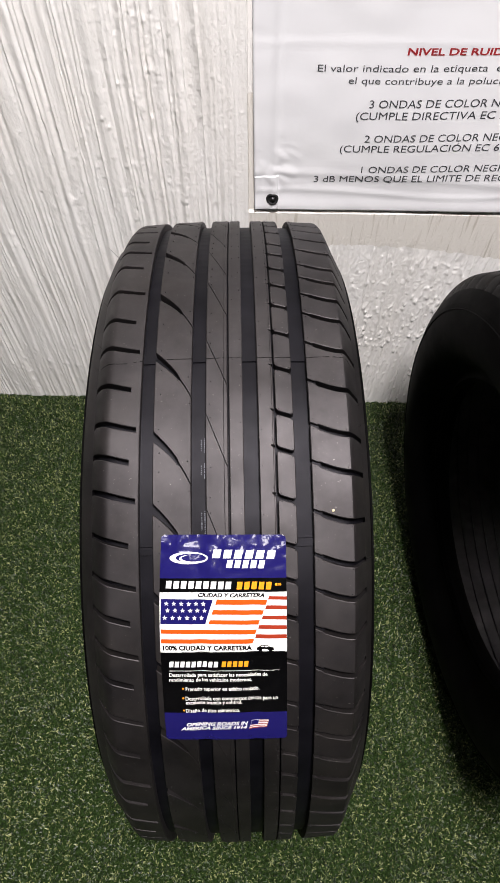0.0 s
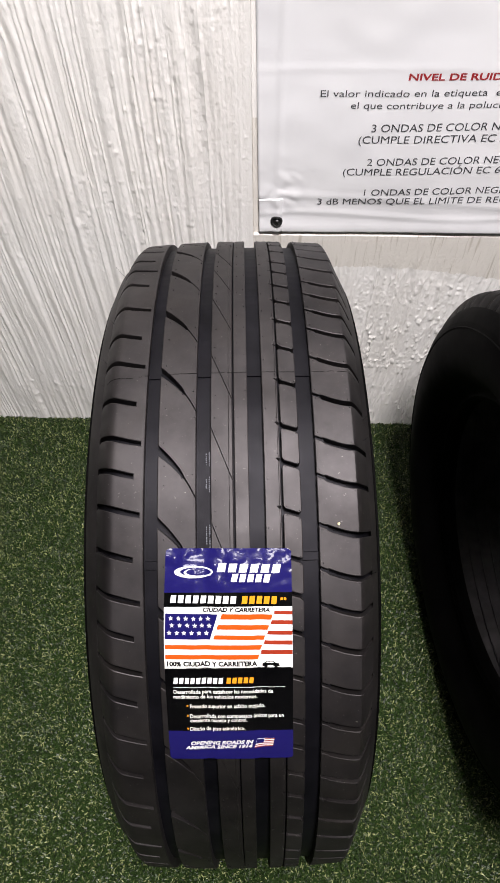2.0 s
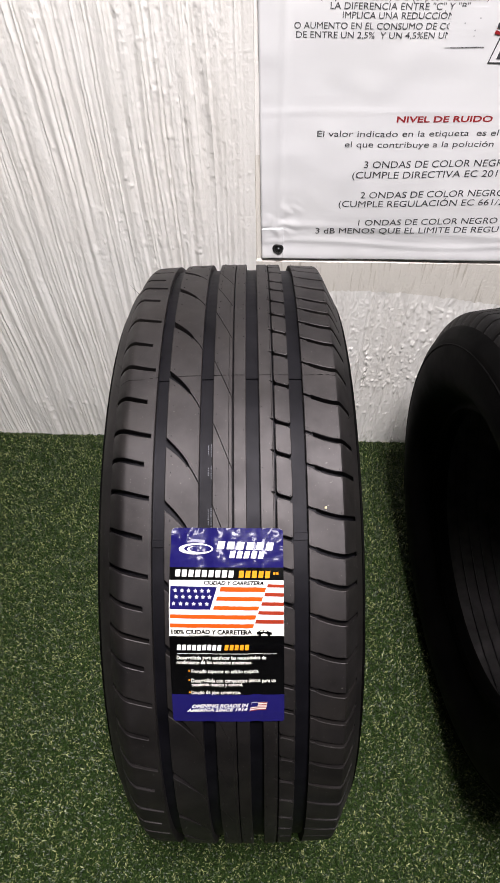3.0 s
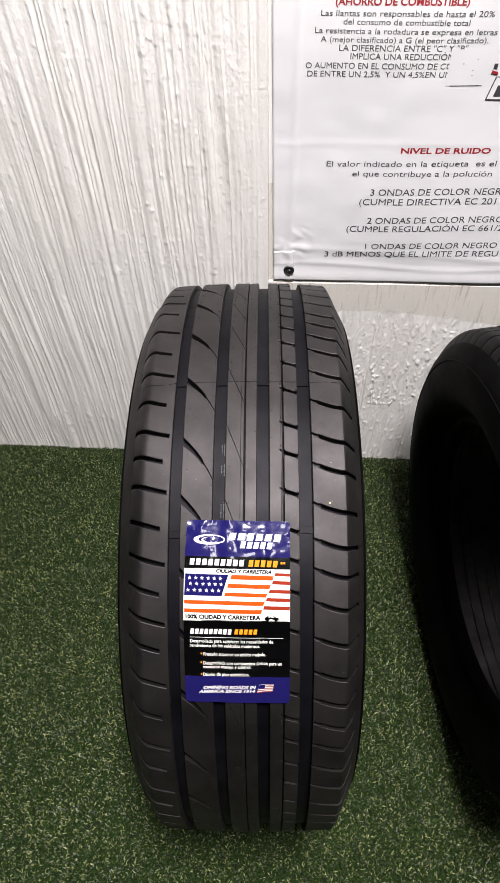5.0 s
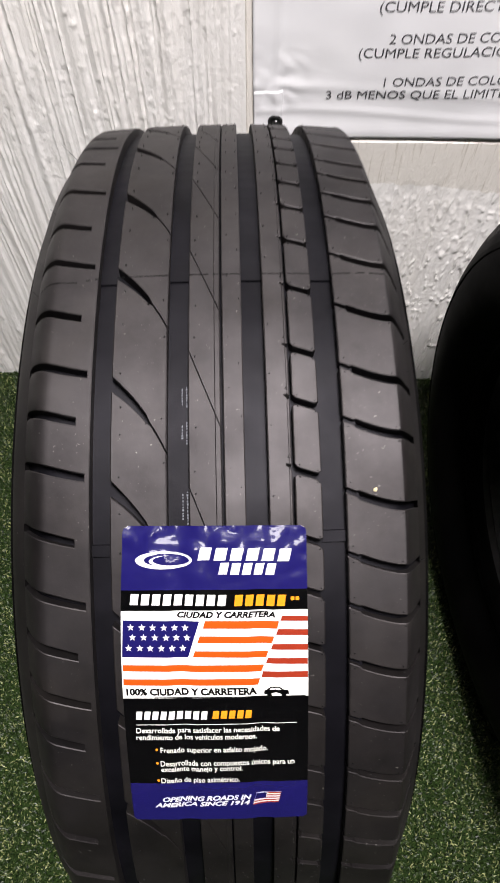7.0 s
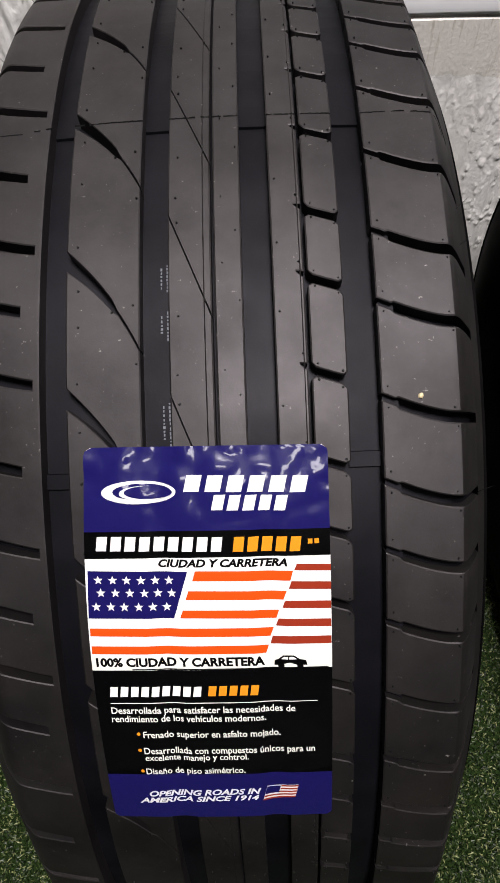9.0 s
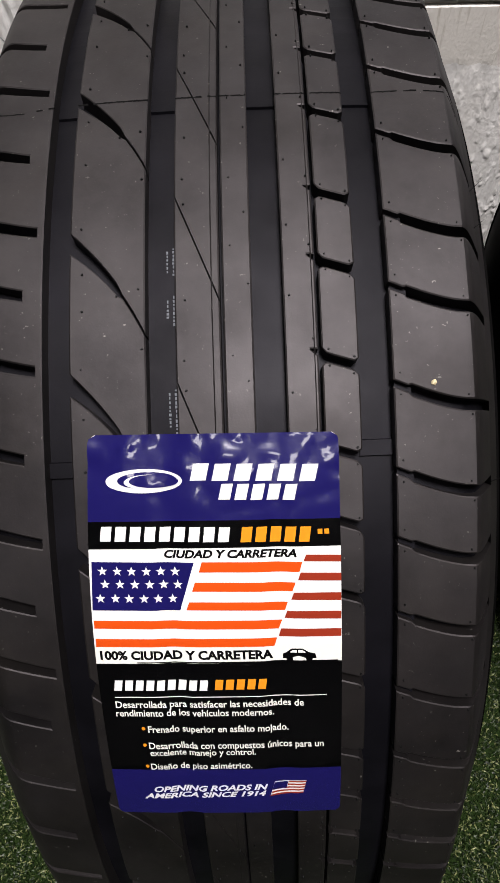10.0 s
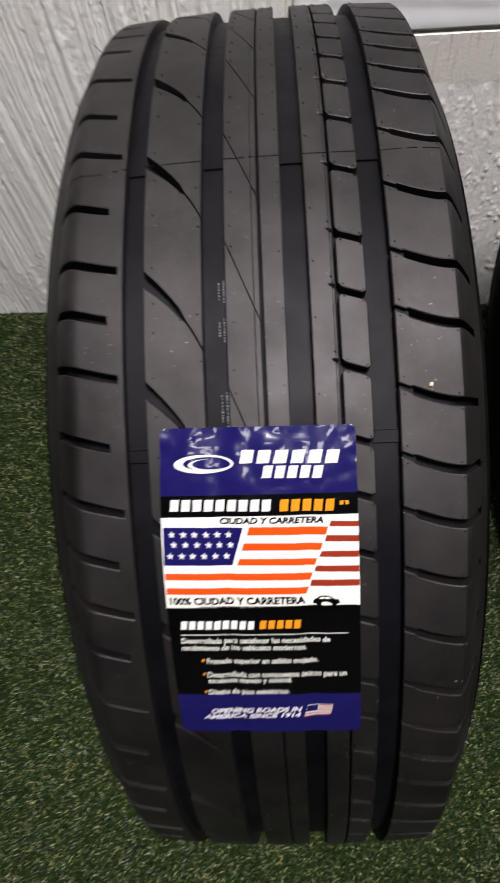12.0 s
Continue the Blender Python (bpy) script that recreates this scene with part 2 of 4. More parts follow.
# the plain rest of the wall stands behind and round the ridged coat
v, f = [], []
x0, x1 = ROOM[0], ROOM[1]
for a, b, front in ((x0, x1, 0.0115),):
    k = len(v)
    v += [(a, wall_y(a) + front, 0), (b, wall_y(b) + front, 0), (b, wall_y(b) + front, CEIL), (a, wall_y(a) + front, CEIL),
          (a, wall_y(a) + 0.15, 0), (b, wall_y(b) + 0.15, 0), (b, wall_y(b) + 0.15, CEIL), (a, wall_y(a) + 0.15, CEIL)]
    f += [tuple(k + j for j in q) for q in ((0, 1, 2, 3), (5, 4, 7, 6), (4, 0, 3, 7), (1, 5, 6, 2), (3, 2, 6, 7), (4, 5, 1, 0))]
structure("wall_north_core", v, f, M_WALL, "white stucco wall body behind the ridged coat", "wall")
# added shell, never in view: closes the room and limits the fill light
structure("wall_west", *box(ROOM[0] - 0.15, ROOM[0], ROOM[2], 0.7, 0, CEIL), M_PAINT, "plain dark grey painted side wall", "wall")
structure("wall_east", *box(ROOM[1], ROOM[1] + 0.15, ROOM[2], 0.7, 0, CEIL), M_PAINT, "plain dark grey painted side wall", "wall")
structure("wall_south", *box(ROOM[0] - 0.15, ROOM[1] + 0.15, ROOM[2] - 0.15, ROOM[2], 0, CEIL), M_PAINT, "plain dark grey painted wall behind the camera", "wall")
structure("ceiling", *box(ROOM[0] - 0.15, ROOM[1] + 0.15, ROOM[2] - 0.15, 0.7, CEIL, CEIL + 0.15), M_CEIL, "plain dark grey ceiling", "ceiling")
structure("floor", *box(ROOM[0] - 0.15, ROOM[1] + 0.15, ROOM[2] - 0.15, 0.7, -0.12, 0.0), M_TURF, "floor under green artificial turf", "floor")

for lx, ly, lw, ld, watts in LAMPS:
    lamp = tagged(new("ceiling_light"), "square white panel lamp switched on under the ceiling", "lamp", "ceiling lamps")
    lamp.location = (lx, ly, CEIL)
    part("housing", *box(-lw / 2 - 0.02, lw / 2 + 0.02, -ld / 2 - 0.02, ld / 2 + 0.02, -0.035, 0), M_LAMPBODY, lamp)
    part("diffuser", *box(-lw / 2, lw / 2, -ld / 2, ld / 2, -0.040, -0.036), M_LAMP, lamp, "glowing white diffuser")


def turf():
    """Short bent blades of artificial turf over the stretch beside the tyres."""
    rng = np.random.default_rng(11)
    n = 380000
    x = rng.uniform(-0.6, 0.64, n)
    y = rng.uniform(-0.55, 0.41, n)
    keep = y < wall_y(x) + 0.003
    x, y = x[keep], y[keep]
    n = len(x)
    a, lean = rng.uniform(0, 2 * np.pi, n), rng.uniform(0.15, 1.1, n)
    h, w = rng.uniform(0.0035, 0.0065, n), rng.uniform(0.0005, 0.0009, n)
    # blades lie flat where the tyre stands
    flat = (np.abs(x) < 0.1) & (np.abs(y) < 0.07)
    h = np.where(flat, 0.002, h)
    dx, dy = np.cos(a), np.sin(a)
    px, py = -dy * w, dx * w
    verts = np.empty((n, 5, 3))
    for i, (up, out, ww) in enumerate(((0, 0, 1), (0, 0, -1), (0.6, 0.35, 1), (0.6, 0.35, -1), (1, 1, 0))):
        verts[:, i, 0] = x + dx * h * out * lean + px * ww
        verts[:, i, 1] = np.minimum(y + dy * h * out * lean + py * ww, wall_y(x) + 0.004)
        verts[:, i, 2] = h * up * (1 - 0.3 * lean * out)
    k = np.arange(n)[:, None] * 5
    quads = (k + np.array([0, 1, 3, 2])).tolist()
    tris = (k + np.array([2, 3, 4])).tolist()
    return verts.reshape(-1, 3).tolist(), quads + tris


tagged(new("artificial_turf", mesh_of("artificial_turf", *turf(), M_BLADE)), "short green artificial turf covering the floor", "turf", kind="stuff")

# ---- the tyre ----
R, HALF, DEPTH = 0.325, 0.1, 0.0072
DEG = math.pi / 180


def crown(x):
    """Radius of the tread's surface at x across it."""
    left, right = max(0.0, -x - 0.0819), max(0.0, x - 0.0845)
    return R - 0.447 * x * x - 69 * left * left - 2.1 * (math.hypot(right, 0.003) - 0.003)


def on_tyre(x, deg, r):
    """Tyre coordinates: x across, degrees from the top towards the viewer, radius."""
    return (x, -r * math.sin(deg * DEG), R + r * math.cos(deg * DEG))


class Rib:
    """Collects moulded tread blocks of one rib."""

    def __init__(self):
        self.v, self.f = [], []

    def block(self, x0, x1, lo, hi, skirts="xXsS", nx=4, step=1.6, bevel=0.0005):
        """A block between x0 and x1 and between the angle curves lo(x) and hi(x); skirts names the open sides."""
        bd = bevel / R / DEG
        xs = [x0] + ([x0 + bevel] if "x" in skirts else []) + [x0 + bevel + (x1 - x0 - 2 * bevel) * i / nx for i in range(1, nx)] + ([x1 - bevel] if "X" in skirts else []) + [x1]
        span = max(hi(x0) - lo(x0), hi(x1) - lo(x1))
        ns = max(2, int(span / step) + 1)
        grid = []
        for i, x in enumerate(xs):
            a, b = lo(x), hi(x)
            ang = [a] + ([a + bd] if "s" in skirts else []) + [a + bd + (b - a - 2 * bd) * j / ns for j in range(1, ns)] + ([b - bd] if "S" in skirts else []) + [b]
            row = []
            for j, t in enumerate(ang):
                edge = ("x" in skirts and i == 0) or ("X" in skirts and i == len(xs) - 1) or ("s" in skirts and j == 0) or ("S" in skirts and j == len(ang) - 1)
                row.append((x, t, crown(x) - (bevel * 0.6 if edge else 0)))
            grid.append(row)
        n, m, k = len(grid), len(grid[0]), len(self.v)
        self.v += [on_tyre(*p) for row in grid for p in row]
        self.f += [(k + i * m + j, k + (i + 1) * m + j, k + (i + 1) * m + j + 1, k + i * m + j + 1) for i in range(n - 1) for j in range(m - 1)]
        lines = []
        if "x" in skirts:
            lines.append([(0, j) for j in range(m)][::-1])
        if "X" in skirts:
            lines.append([(n - 1, j) for j in range(m)])
        if "s" in skirts:
            lines.append([(i, 0) for i in range(n)])
        if "S" in skirts:
            lines.append([(i, m - 1) for i in range(n)][::-1])
        foot = {}
        for line in lines:
            for p in line:
                if p not in foot:
                    x, t, r = grid[p[0]][p[1]]
                    foot[p] = len(self.v)
                    self.v.append(on_tyre(x, t, crown(x) - DEPTH - 0.0006))
            for p, q in zip(line, line[1:]):
                self.f.append((k + p[0] * m + p[1], foot[p], foot[q], k + q[0] * m + q[1]))

    def done(self, name, parent, mat=None):
        """Links what was collected as one part and starts anew."""
        part(name, self.v, self.f, mat or M_TREAD, parent, "", 24)
        return Rib()

    def strip(self, x0, x1, skirts="xX", nx=3, start=0.0):
        for i in range(36):
            a = start + i * 10
            self.block(x0, x1, lambda x, a=a: a, lambda x, a=a: a + 10, skirts, nx, 1.5)


def closed(known, count):
    """A full ring of angles: the known ones, then count even steps with a slow swing of the pitch."""
    a, b = known[-1], known[0] + 360
    w = [1 + 0.14 * math.sin(i * 1.9) + 0.07 * math.sin(i * 0.7) for i in range(count)]
    out, s = list(known), sum(w)
    for q in w[:-1]:
        a += q * (b - known[-1]) / s
        out.append(a)
    return out


G1, G2, G3, G4 = (-0.0611, -0.0515), (-0.0252, -0.0150), (0.0112, 0.0218), (0.0464, 0.0576)
LINE_A, LINE_B = (0.0003, 0.0014), (0.0328, 0.0340)
EDGE = 0.0965
LEFT = closed((-23.9, -19.7, -14.9, -8.7, -2.9, 2.0, 7.8, 13.1, 17.4, 22.0, 27.5, 32.5, 36.9, 41.1, 45.2, 50.5, 56.2, 62.1), 55)
RIGHT = closed((-24.9, -20.2, -15.4, -12.0, -8.2, -4.3, 0.8, 6.6, 12.6, 17.4, 23.4, 28.6, 32.8, 37.5, 42.7, 47.9, 52.3, 56.4, 60.5, 65.2), 57)
MID = closed((-22.2, -18.5, -14.3, -10.2, -5.9, -1.0, 4.6, 10.9, 15.6, 21.5, 26.9, 31.1, 35.6, 41.2, 47.0, 50.8, 55.2, 59.3, 64.0), 58)
FINE = closed((-27.1, -19.1, -10.7, 0.4, 11.1, 22.85, 32.0, 41.6, 51.6, 61.4), 28)


def ring(angles):
    """Neighbouring pairs round the tyre."""
    return list(zip(angles, list(angles[1:]) + [angles[0] + 360]))


def build_tyre():
    tyre = new("tyre")
    mm = 1 / (R * DEG * 1000)  # degrees for a millimetre along the tread

    # shoulder with blind slots, every second one shorter
    rib = Rib()
    bend = lambda x: -1.5 * min(1, max(0, (-0.06 - x) / 0.034)) ** 1.3
    half = lambda x: 2.05 * mm * min(1, 0.75 + (-0.058 - x) * 12)
    long_slots = LEFT[1::2]
    x_long, x_short = -0.0632, -0.0678
    rib.strip(x_long, G1[0], "X")
    for i, (a, b) in enumerate(ring(long_slots)):
        s = LEFT[(2 * i + 2) % len(LEFT)]
        s += 360 if s < a else 0
        lo, hi = lambda x: a + bend(x) + half(x), lambda x: b + bend(x) - half(x)
        rib.block(x_short, x_long, lo, hi, "sS", 2)
        rib.block(-EDGE, x_short, lo, lambda x: s + bend(x) - half(x), "sS", 16)
        rib.block(-EDGE, x_short, lambda x: s + bend(x) + half(x), hi, "sS", 16)
    # closed ends of the slots
    for s in LEFT[0::2]:
        rib.block(x_short - 0.0003, x_short, lambda x: s - 1.9 * mm + bend(x), lambda x: s + 1.9 * mm + bend(x), "x", 2)
    for s in long_slots:
        rib.block(x_long - 0.0003, x_long, lambda x: s - 1.9 * mm + bend(x), lambda x: s + 1.9 * mm + bend(x), "x", 2)
    part("shoulder_rib", rib.v, rib.f, M_TREAD, tyre, "shoulder rib with blind cross slots", 24)

    # blocks parted by curved slots that thin out
    rib = Rib()

    def curve(x):
        u = (x - G1[1]) / (G2[0] - G1[1])
        return 4.2 * u + 1.9 * u ** 3

    def half2(x):
        u = (x - G1[1]) / (G2[0] - G1[1])
        return (3.8 - 2.9 * u if u < 0.66 else 0.5) * mm
    starts = [a + 0.85 for a in long_slots]
    for a, b in ring(starts):
        rib.block(G1[1], G2[0], lambda x: a + curve(x) + half2(x), lambda x: b + curve(x) - half2(x), "xXsS", 14)
        rib = rib.done("curved_block", tyre)

    # rib with fine diagonal cuts, and the plain rib beside it
    rib = Rib()
    for a, b in ring(FINE):
        cut = lambda x: 7.0 * (x - G2[1]) / (LINE_A[0] - G2[1])
        rib.block(G2[1], LINE_A[0], lambda x: a + cut(x) + 0.35 * mm, lambda x: b + cut(x) - 0.35 * mm, "xXsS", 5)
        rib = rib.done("diagonal_block", tyre)
    rib = Rib()
    rib.strip(LINE_A[1], G3[0], "xX")
    part("tread_rib", rib.v, rib.f, M_TREAD, tyre, "plain narrow tread rib", 24)

    # rib with small blocks
    rib = Rib()
    tip = 0.0300
    rib.strip(G3[1], tip, "x")
    slope = lambda x: 0.85 * (x - 0.031) / 0.015
    notch = lambda x: max(0.0, (x - tip) / (LINE_B[0] - tip)) * 1.2 * mm
    for a, b in ring(MID):
        rib.block(tip, LINE_B[0], lambda x: a - 0.2 + 1.4 * slope(x) + notch(x), lambda x: b - 0.2 + 1.4 * slope(x) - notch(x), "XsS", 3)
    part("tread_rib", rib.v, rib.f, M_TREAD, tyre, "tread rib notched along a fine line", 24)
    rib = Rib()
    for a, b in ring(MID):
        def soft(x):
            e = min(x - LINE_B[1], G4[0] - x)
            return 1.7 * mm * max(0, 1 - e / 0.0022) ** 2
        rib.block(LINE_B[1], G4[0], lambda x: a + slope(x) + 1.5 * mm + soft(x), lambda x: b + slope(x) - 1.5 * mm - soft(x), "xXsS", 10)
        rib = rib.done("small_block", tyre)

    # shoulder blocks
    rib, ties = Rib(), Rib()

    def sweep(x):
        u = (x - G4[1]) / (EDGE - G4[1])
        return 1.5 * math.sin(min(1, u * 1.25) * math.pi / 2) - 0.4 * max(0, u - 0.6)
    half5 = lambda x: 1.95 * mm * (0.6 if x < 0.063 else 1)
    for a, b in ring(RIGHT):
        rib.block(G4[1], EDGE, lambda x: a + sweep(x) + half5(x), lambda x: b + sweep(x) - half5(x), "xsS", 34)
        k = len(ties.v)
        ties.v += [on_tyre(x, a + sweep(x) + s * 1.6 * mm, crown(x) - d) for x, d in ((G4[1] + 0.0006, 0.007), (G4[1] + 0.0007, 0.0030), (0.0640, 0.0030), (0.0641, 0.007)) for s in (-1, 1)]
        ties.f += [(k, k + 2, k + 3, k + 1), (k + 2, k + 4, k + 5, k + 3), (k + 4, k + 6, k + 7, k + 5)]
        rib = rib.done("shoulder_block", tyre)
        ties = ties.done("tie_bar", tyre, M_GROOVE_SHADED)

    # carcass under the tread: groove floors, raised a little past the mould seam
    def lathe(profile, parent, name, mat, label, steps=180, lift=None):
        v, f, n = [], [], len(profile)
        for i in range(steps):
            deg = i * 360 / steps + 3.2
            for x, r in profile:
                v.append(on_tyre(x, deg, r))
        for i in range(steps):
            j = (i + 1) % steps
            f += [(i * n + k, j * n + k, j * n + k + 1, i * n + k + 1) for k in range(n - 1)]
        return part(name, v, f, mat, parent, label, True)

    floor_line = [(-EDGE + i * 2 * EDGE / 40, 0) for i in range(41)]
    lathe([(x, crown(x) - DEPTH) for x, _ in floor_line], tyre, "groove_floor", M_GROOVE_SHADED, "groove floor, its shade put into darker rubber")
    for g in (G1, G2, G3, G4):
        v, f = [], []
        n = 5
        for i in range(61):
            deg = 3.2 - i * 2.0
            for k in range(n):
                x = g[0] + (g[1] - g[0]) * k / (n - 1)
                v.append(on_tyre(x, deg, crown(x) - DEPTH + 0.0011))
        f += [(i * n + k + n, i * n + k + n + 1, i * n + k + 1, i * n + k) for i in range(60) for k in range(n - 1)]
        k0 = len(v)
        for k in range(n):
            x = g[0] + (g[1] - g[0]) * k / (n - 1)
            v += [on_tyre(x, 3.2, crown(x) - DEPTH + 0.0011), on_tyre(x, 3.25, crown(x) - DEPTH)]
        f += [(k0 + 2 * k, k0 + 2 * k + 1, k0 + 2 * k + 3, k0 + 2 * k + 2) for k in range(n - 1)]
        part("groove_step", v, f, M_GROOVE_SHADED, tyre)

    for s in (-1, 1):
        edge_r, wide = crown(s * EDGE), 0.0072 if s < 0 else 0.0022
        outer = [(s * x, r) for x, r in ((0.0964, edge_r - 0.0075), (EDGE, edge_r))]
        outer += [(s * (x + wide), r) for x, r in ((0.1003, 0.290), (0.1042, 0.277), (0.1062, 0.262), (0.1056, 0.247), (0.1022, 0.232))]
        outer += [(s * x, r) for x, r in ((0.0985, 0.218), (0.0895, 0.210), (0.0870, 0.205), (0.0880, 0.199), (0.0840, 0.1945), (0.0740, 0.1935), (0.0690, 0.1965))]
        lathe(outer[:2] + [(s * (0.0985 + wide / 2), edge_r - 0.0055), (s * (0.1001 + wide), 0.2905)], tyre, "shoulder_band", M_TREAD, "rounded rubber shoulder band")
        lathe([(s * (0.1001 + wide), 0.2905)] + outer[2:], tyre, "sidewall", M_SIDE, "black rubber sidewall")
        for r, w in ((0.284, 0.0012), (0.222, 0.0012)):
            xw = 0.1020 + wide if r > 0.25 else 0.0990
            lathe([(s * xw, r - w), (s * (xw + 0.0012), r - w / 2), (s * (xw + 0.0012), r + w / 2), (s * (xw - 0.001), r + w)], tyre, "sidewall_ridge", M_SIDE, "")
    inner = [(-0.0690, 0.1965), (-0.0700, 0.206), (-0.0800, 0.224), (-0.0880, 0.245), (-0.0900, 0.265), (-0.0870, 0.285), (-0.0760, 0.300), (-0.05, 0.3075), (-0.025, 0.309)]
    inner += [(0, 0.3095)] + [(-x, r) for x, r in inner[::-1]]
    lathe(inner, tyre, "liner", M_LINER, "dark ribbed inner liner")
    for i in range(4):
        x = -0.024 + i * 0.016
        r = 0.3076
        lathe([(x - 0.0012, r + 0.0012), (x, r + 0.0002), (x + 0.0012, r + 0.0012)], tyre, "liner_ridge", M_LINER, "", 120)

    for x in (-0.0024, 0.0316):
        lathe([(x - 0.0003, crown(x) - 0.0001), (x, crown(x) + 0.00022), (x + 0.0003, crown(x) - 0.0001)], tyre, "mould_line", M_TREAD, "", 180)
    # vent stubs and mould seam
    rng = random.Random(4)
    v, f = [], []

    def stub(x, deg, size=0.0005, tall=0.0006):
        k, r, size = len(v), crown(x), 0.78 * size
        for i in range(6):
            a = i * math.pi / 3
            v.append(on_tyre(x + size * math.cos(a), deg + size * math.sin(a) / R / DEG, r - 0.0002))
        for i in range(6):
            a = i * math.pi / 3
            v.append(on_tyre(x + 0.6 * size * math.cos(a), deg + 0.6 * size * math.sin(a) / R / DEG, r + tall))
        f.extend([(k + i, k + (i + 1) % 6, k + 6 + (i + 1) % 6, k + 6 + i) for i in range(6)] + [tuple(k + 6 + i for i in range(6))])
    for a, b in ring(MID):
        for x, d in ((0.0365, a + 0.75), (0.0446, a + 1.25), (0.0363, b - 0.25), (0.0448, b + 0.25), (0.0312, a - 0.9), (0.0238, (a + b) / 2 + rng.uniform(-1, 1))):
            stub(x, d, rng.uniform(0.0004, 0.0007))
        stub(0.0095 + rng.uniform(-0.0006, 0.0006), a + 1.5, 0.0005)
        stub(0.0042, b - rng.uniform(0, 3), 0.0004)
    for a, b in ring(starts):
        for x, d in ((-0.047, a + 2.1), (-0.0475, b - 0.9), (-0.0265, a + 6.9), (-0.0275, b + 3.2), (-0.035, a + 3.6), (-0.047, (a + b) / 2)):
            stub(x, d, rng.uniform(0.0005, 0.0008))
    for a, b in ring(RIGHT):
        for x, d in ((0.0600, a + 0.7), (0.0600, b - 0.6), (0.0840, a + 2.0), (0.083, b + 0.8)):
            stub(x, d, rng.uniform(0.0004, 0.0006))
    for a, b in ring(FINE):
        for x, d in ((-0.0118, a + 0.6), (-0.0122, b - 1.2), (-0.002, a + 6), (-0.0115, (a + b) / 2 + 1)):
            stub(x, d, rng.uniform(0.0005, 0.0007))
    part("vent_stub", v, f, M_SPEW, tyre, "small moulded rubber vent stubs", kind="stuff")

    v, f = [], []
    for x0, x1, wob in ((-0.093, -0.0605, 0.9), (G1[1], G2[0], 0), (G2[1], LINE_A[0], 0), (LINE_A[1], G3[0], 0), (G3[1], LINE_B[0], 0), (LINE_B[1], G4[0], 0), (G4[1], 0.092, -0.5)):
        n = 14
        for i in range(n):
            if rng.random() < 0.12:
                continue
            xa, xb = (x0 + (x1 - x0) * j / n for j in (i, i + 1))
            k = len(v)
            for x in (xa, xb):
                d = 3.35 + wob * 0.35 * math.sin((x - x0) / (x1 - x0) * 3) + rng.uniform(-0.03, 0.03)
                v += [on_tyre(x, d - 0.05, crown(x) - 0.0001), on_tyre(x, d, crown(x) + rng.uniform(0.0002, 0.0005)), on_tyre(x, d + 0.05, crown(x) - 0.0001)]
            f += [(k, k + 3, k + 4, k + 1), (k + 1, k + 4, k + 5, k + 2)]
    part("mould_seam", v, f, M_SPEW, tyre, "thin raised mould seam")
    # thin rubber hairs left at the shoulder
    for deg, x, out in ((-21, -0.092, 0.012), (-9, -0.095, 0.004), (-1, -0.096, 0.005), (3, -0.096, 0.004), (9, 0.095, 0.005), (12, 0.095, 0.004), (30, 0.096, 0.006)):
        v, f = [], []
        s = 1 if x > 0 else -1
        for i in range(5):
            u = i / 4
            c = on_tyre(x + s * out * u * 0.8, deg - 1.0 * u * out / 0.012, crown(x) + out * u * 0.7)
            for a in range(4):
                q = 0.00025 * (1 - 0.7 * u)
                v.append((c[0] + q * math.cos(a * 1.571), c[1] + q * math.sin(a * 1.571), c[2]))
        f = [(i * 4 + a, i * 4 + (a + 1) % 4, i * 4 + 4 + (a + 1) % 4, i * 4 + 4 + a) for i in range(4) for a in range(4)]
        part("rubber_hair", v, f, M_SPEW, tyre)
    # printed marks on the groove floor: short rows of illegible dashes
    for x, d0, d1 in ((-0.0184, 14.2, 15.7), (-0.0162, 14.0, 15.9), (-0.0184, 17.5, 18.7), (-0.0162, 17.2, 19.0), (-0.0184, 23.4, 25.6), (-0.0162, 23.2, 25.9)):
        v, f = [], []
        d = d0
        while d < d1:
            k, e = len(v), d + rng.uniform(0.1, 0.22)
            w = rng.uniform(0.0002, 0.00045)
            v += [on_tyre(p, q, crown(p) - DEPTH + 0.0004) for p, q in ((x - w, d), (x + w, d), (x + w, e), (x - w, e))]
            f.append((k, k + 1, k + 2, k + 3))
            d = e + rng.uniform(0.06, 0.12)
        part("printed_mark", v, f, M_CHALK, tyre, "white printed dashes in the groove")
    # wear marks on groove floors
    for x0, x1, d in ((G4[0], G4[1], 27.2), (G1[0], G1[1], 28.0)):
        k, v = 0, []
        for q, h in ((d - 0.5, 0.0), (d - 0.45, 0.0016), (d + 0.5, 0.0016), (d + 0.55, 0.0)):
            v += [on_tyre(x, q, crown(x) - DEPTH + h) for x in (x0, x1)]
        part("wear_bar", v, [(0, 1, 3, 2), (2, 3, 5, 4), (4, 5, 7, 6)], M_GROOVE_SHADED, tyre)
    return tyre


front_tyre = build_tyre()
STAND = pose(0, 0, 0, 0, 0.27, 0.78)
front_tyre.matrix_world = STAND
tagged(front_tyre, "new black car tyre standing upright on green turf", "tyre", "tyres")
second = copy_thing(front_tyre, Matrix.Translation((0.385, -0.012, 0.006)) @ pose(0, 0, 0, 0, 0, 4.6) @ pose(0, 0, 0.93 * R, 0, -1.9, 0) @ Matrix.Diagonal((1.06, 0.93, 0.93, 1)) @ Matrix.Translation((0, 0, -R)))
tagged(second, "black car tyre standing beside the first, its dark hollow side showing", "tyre", "tyres")
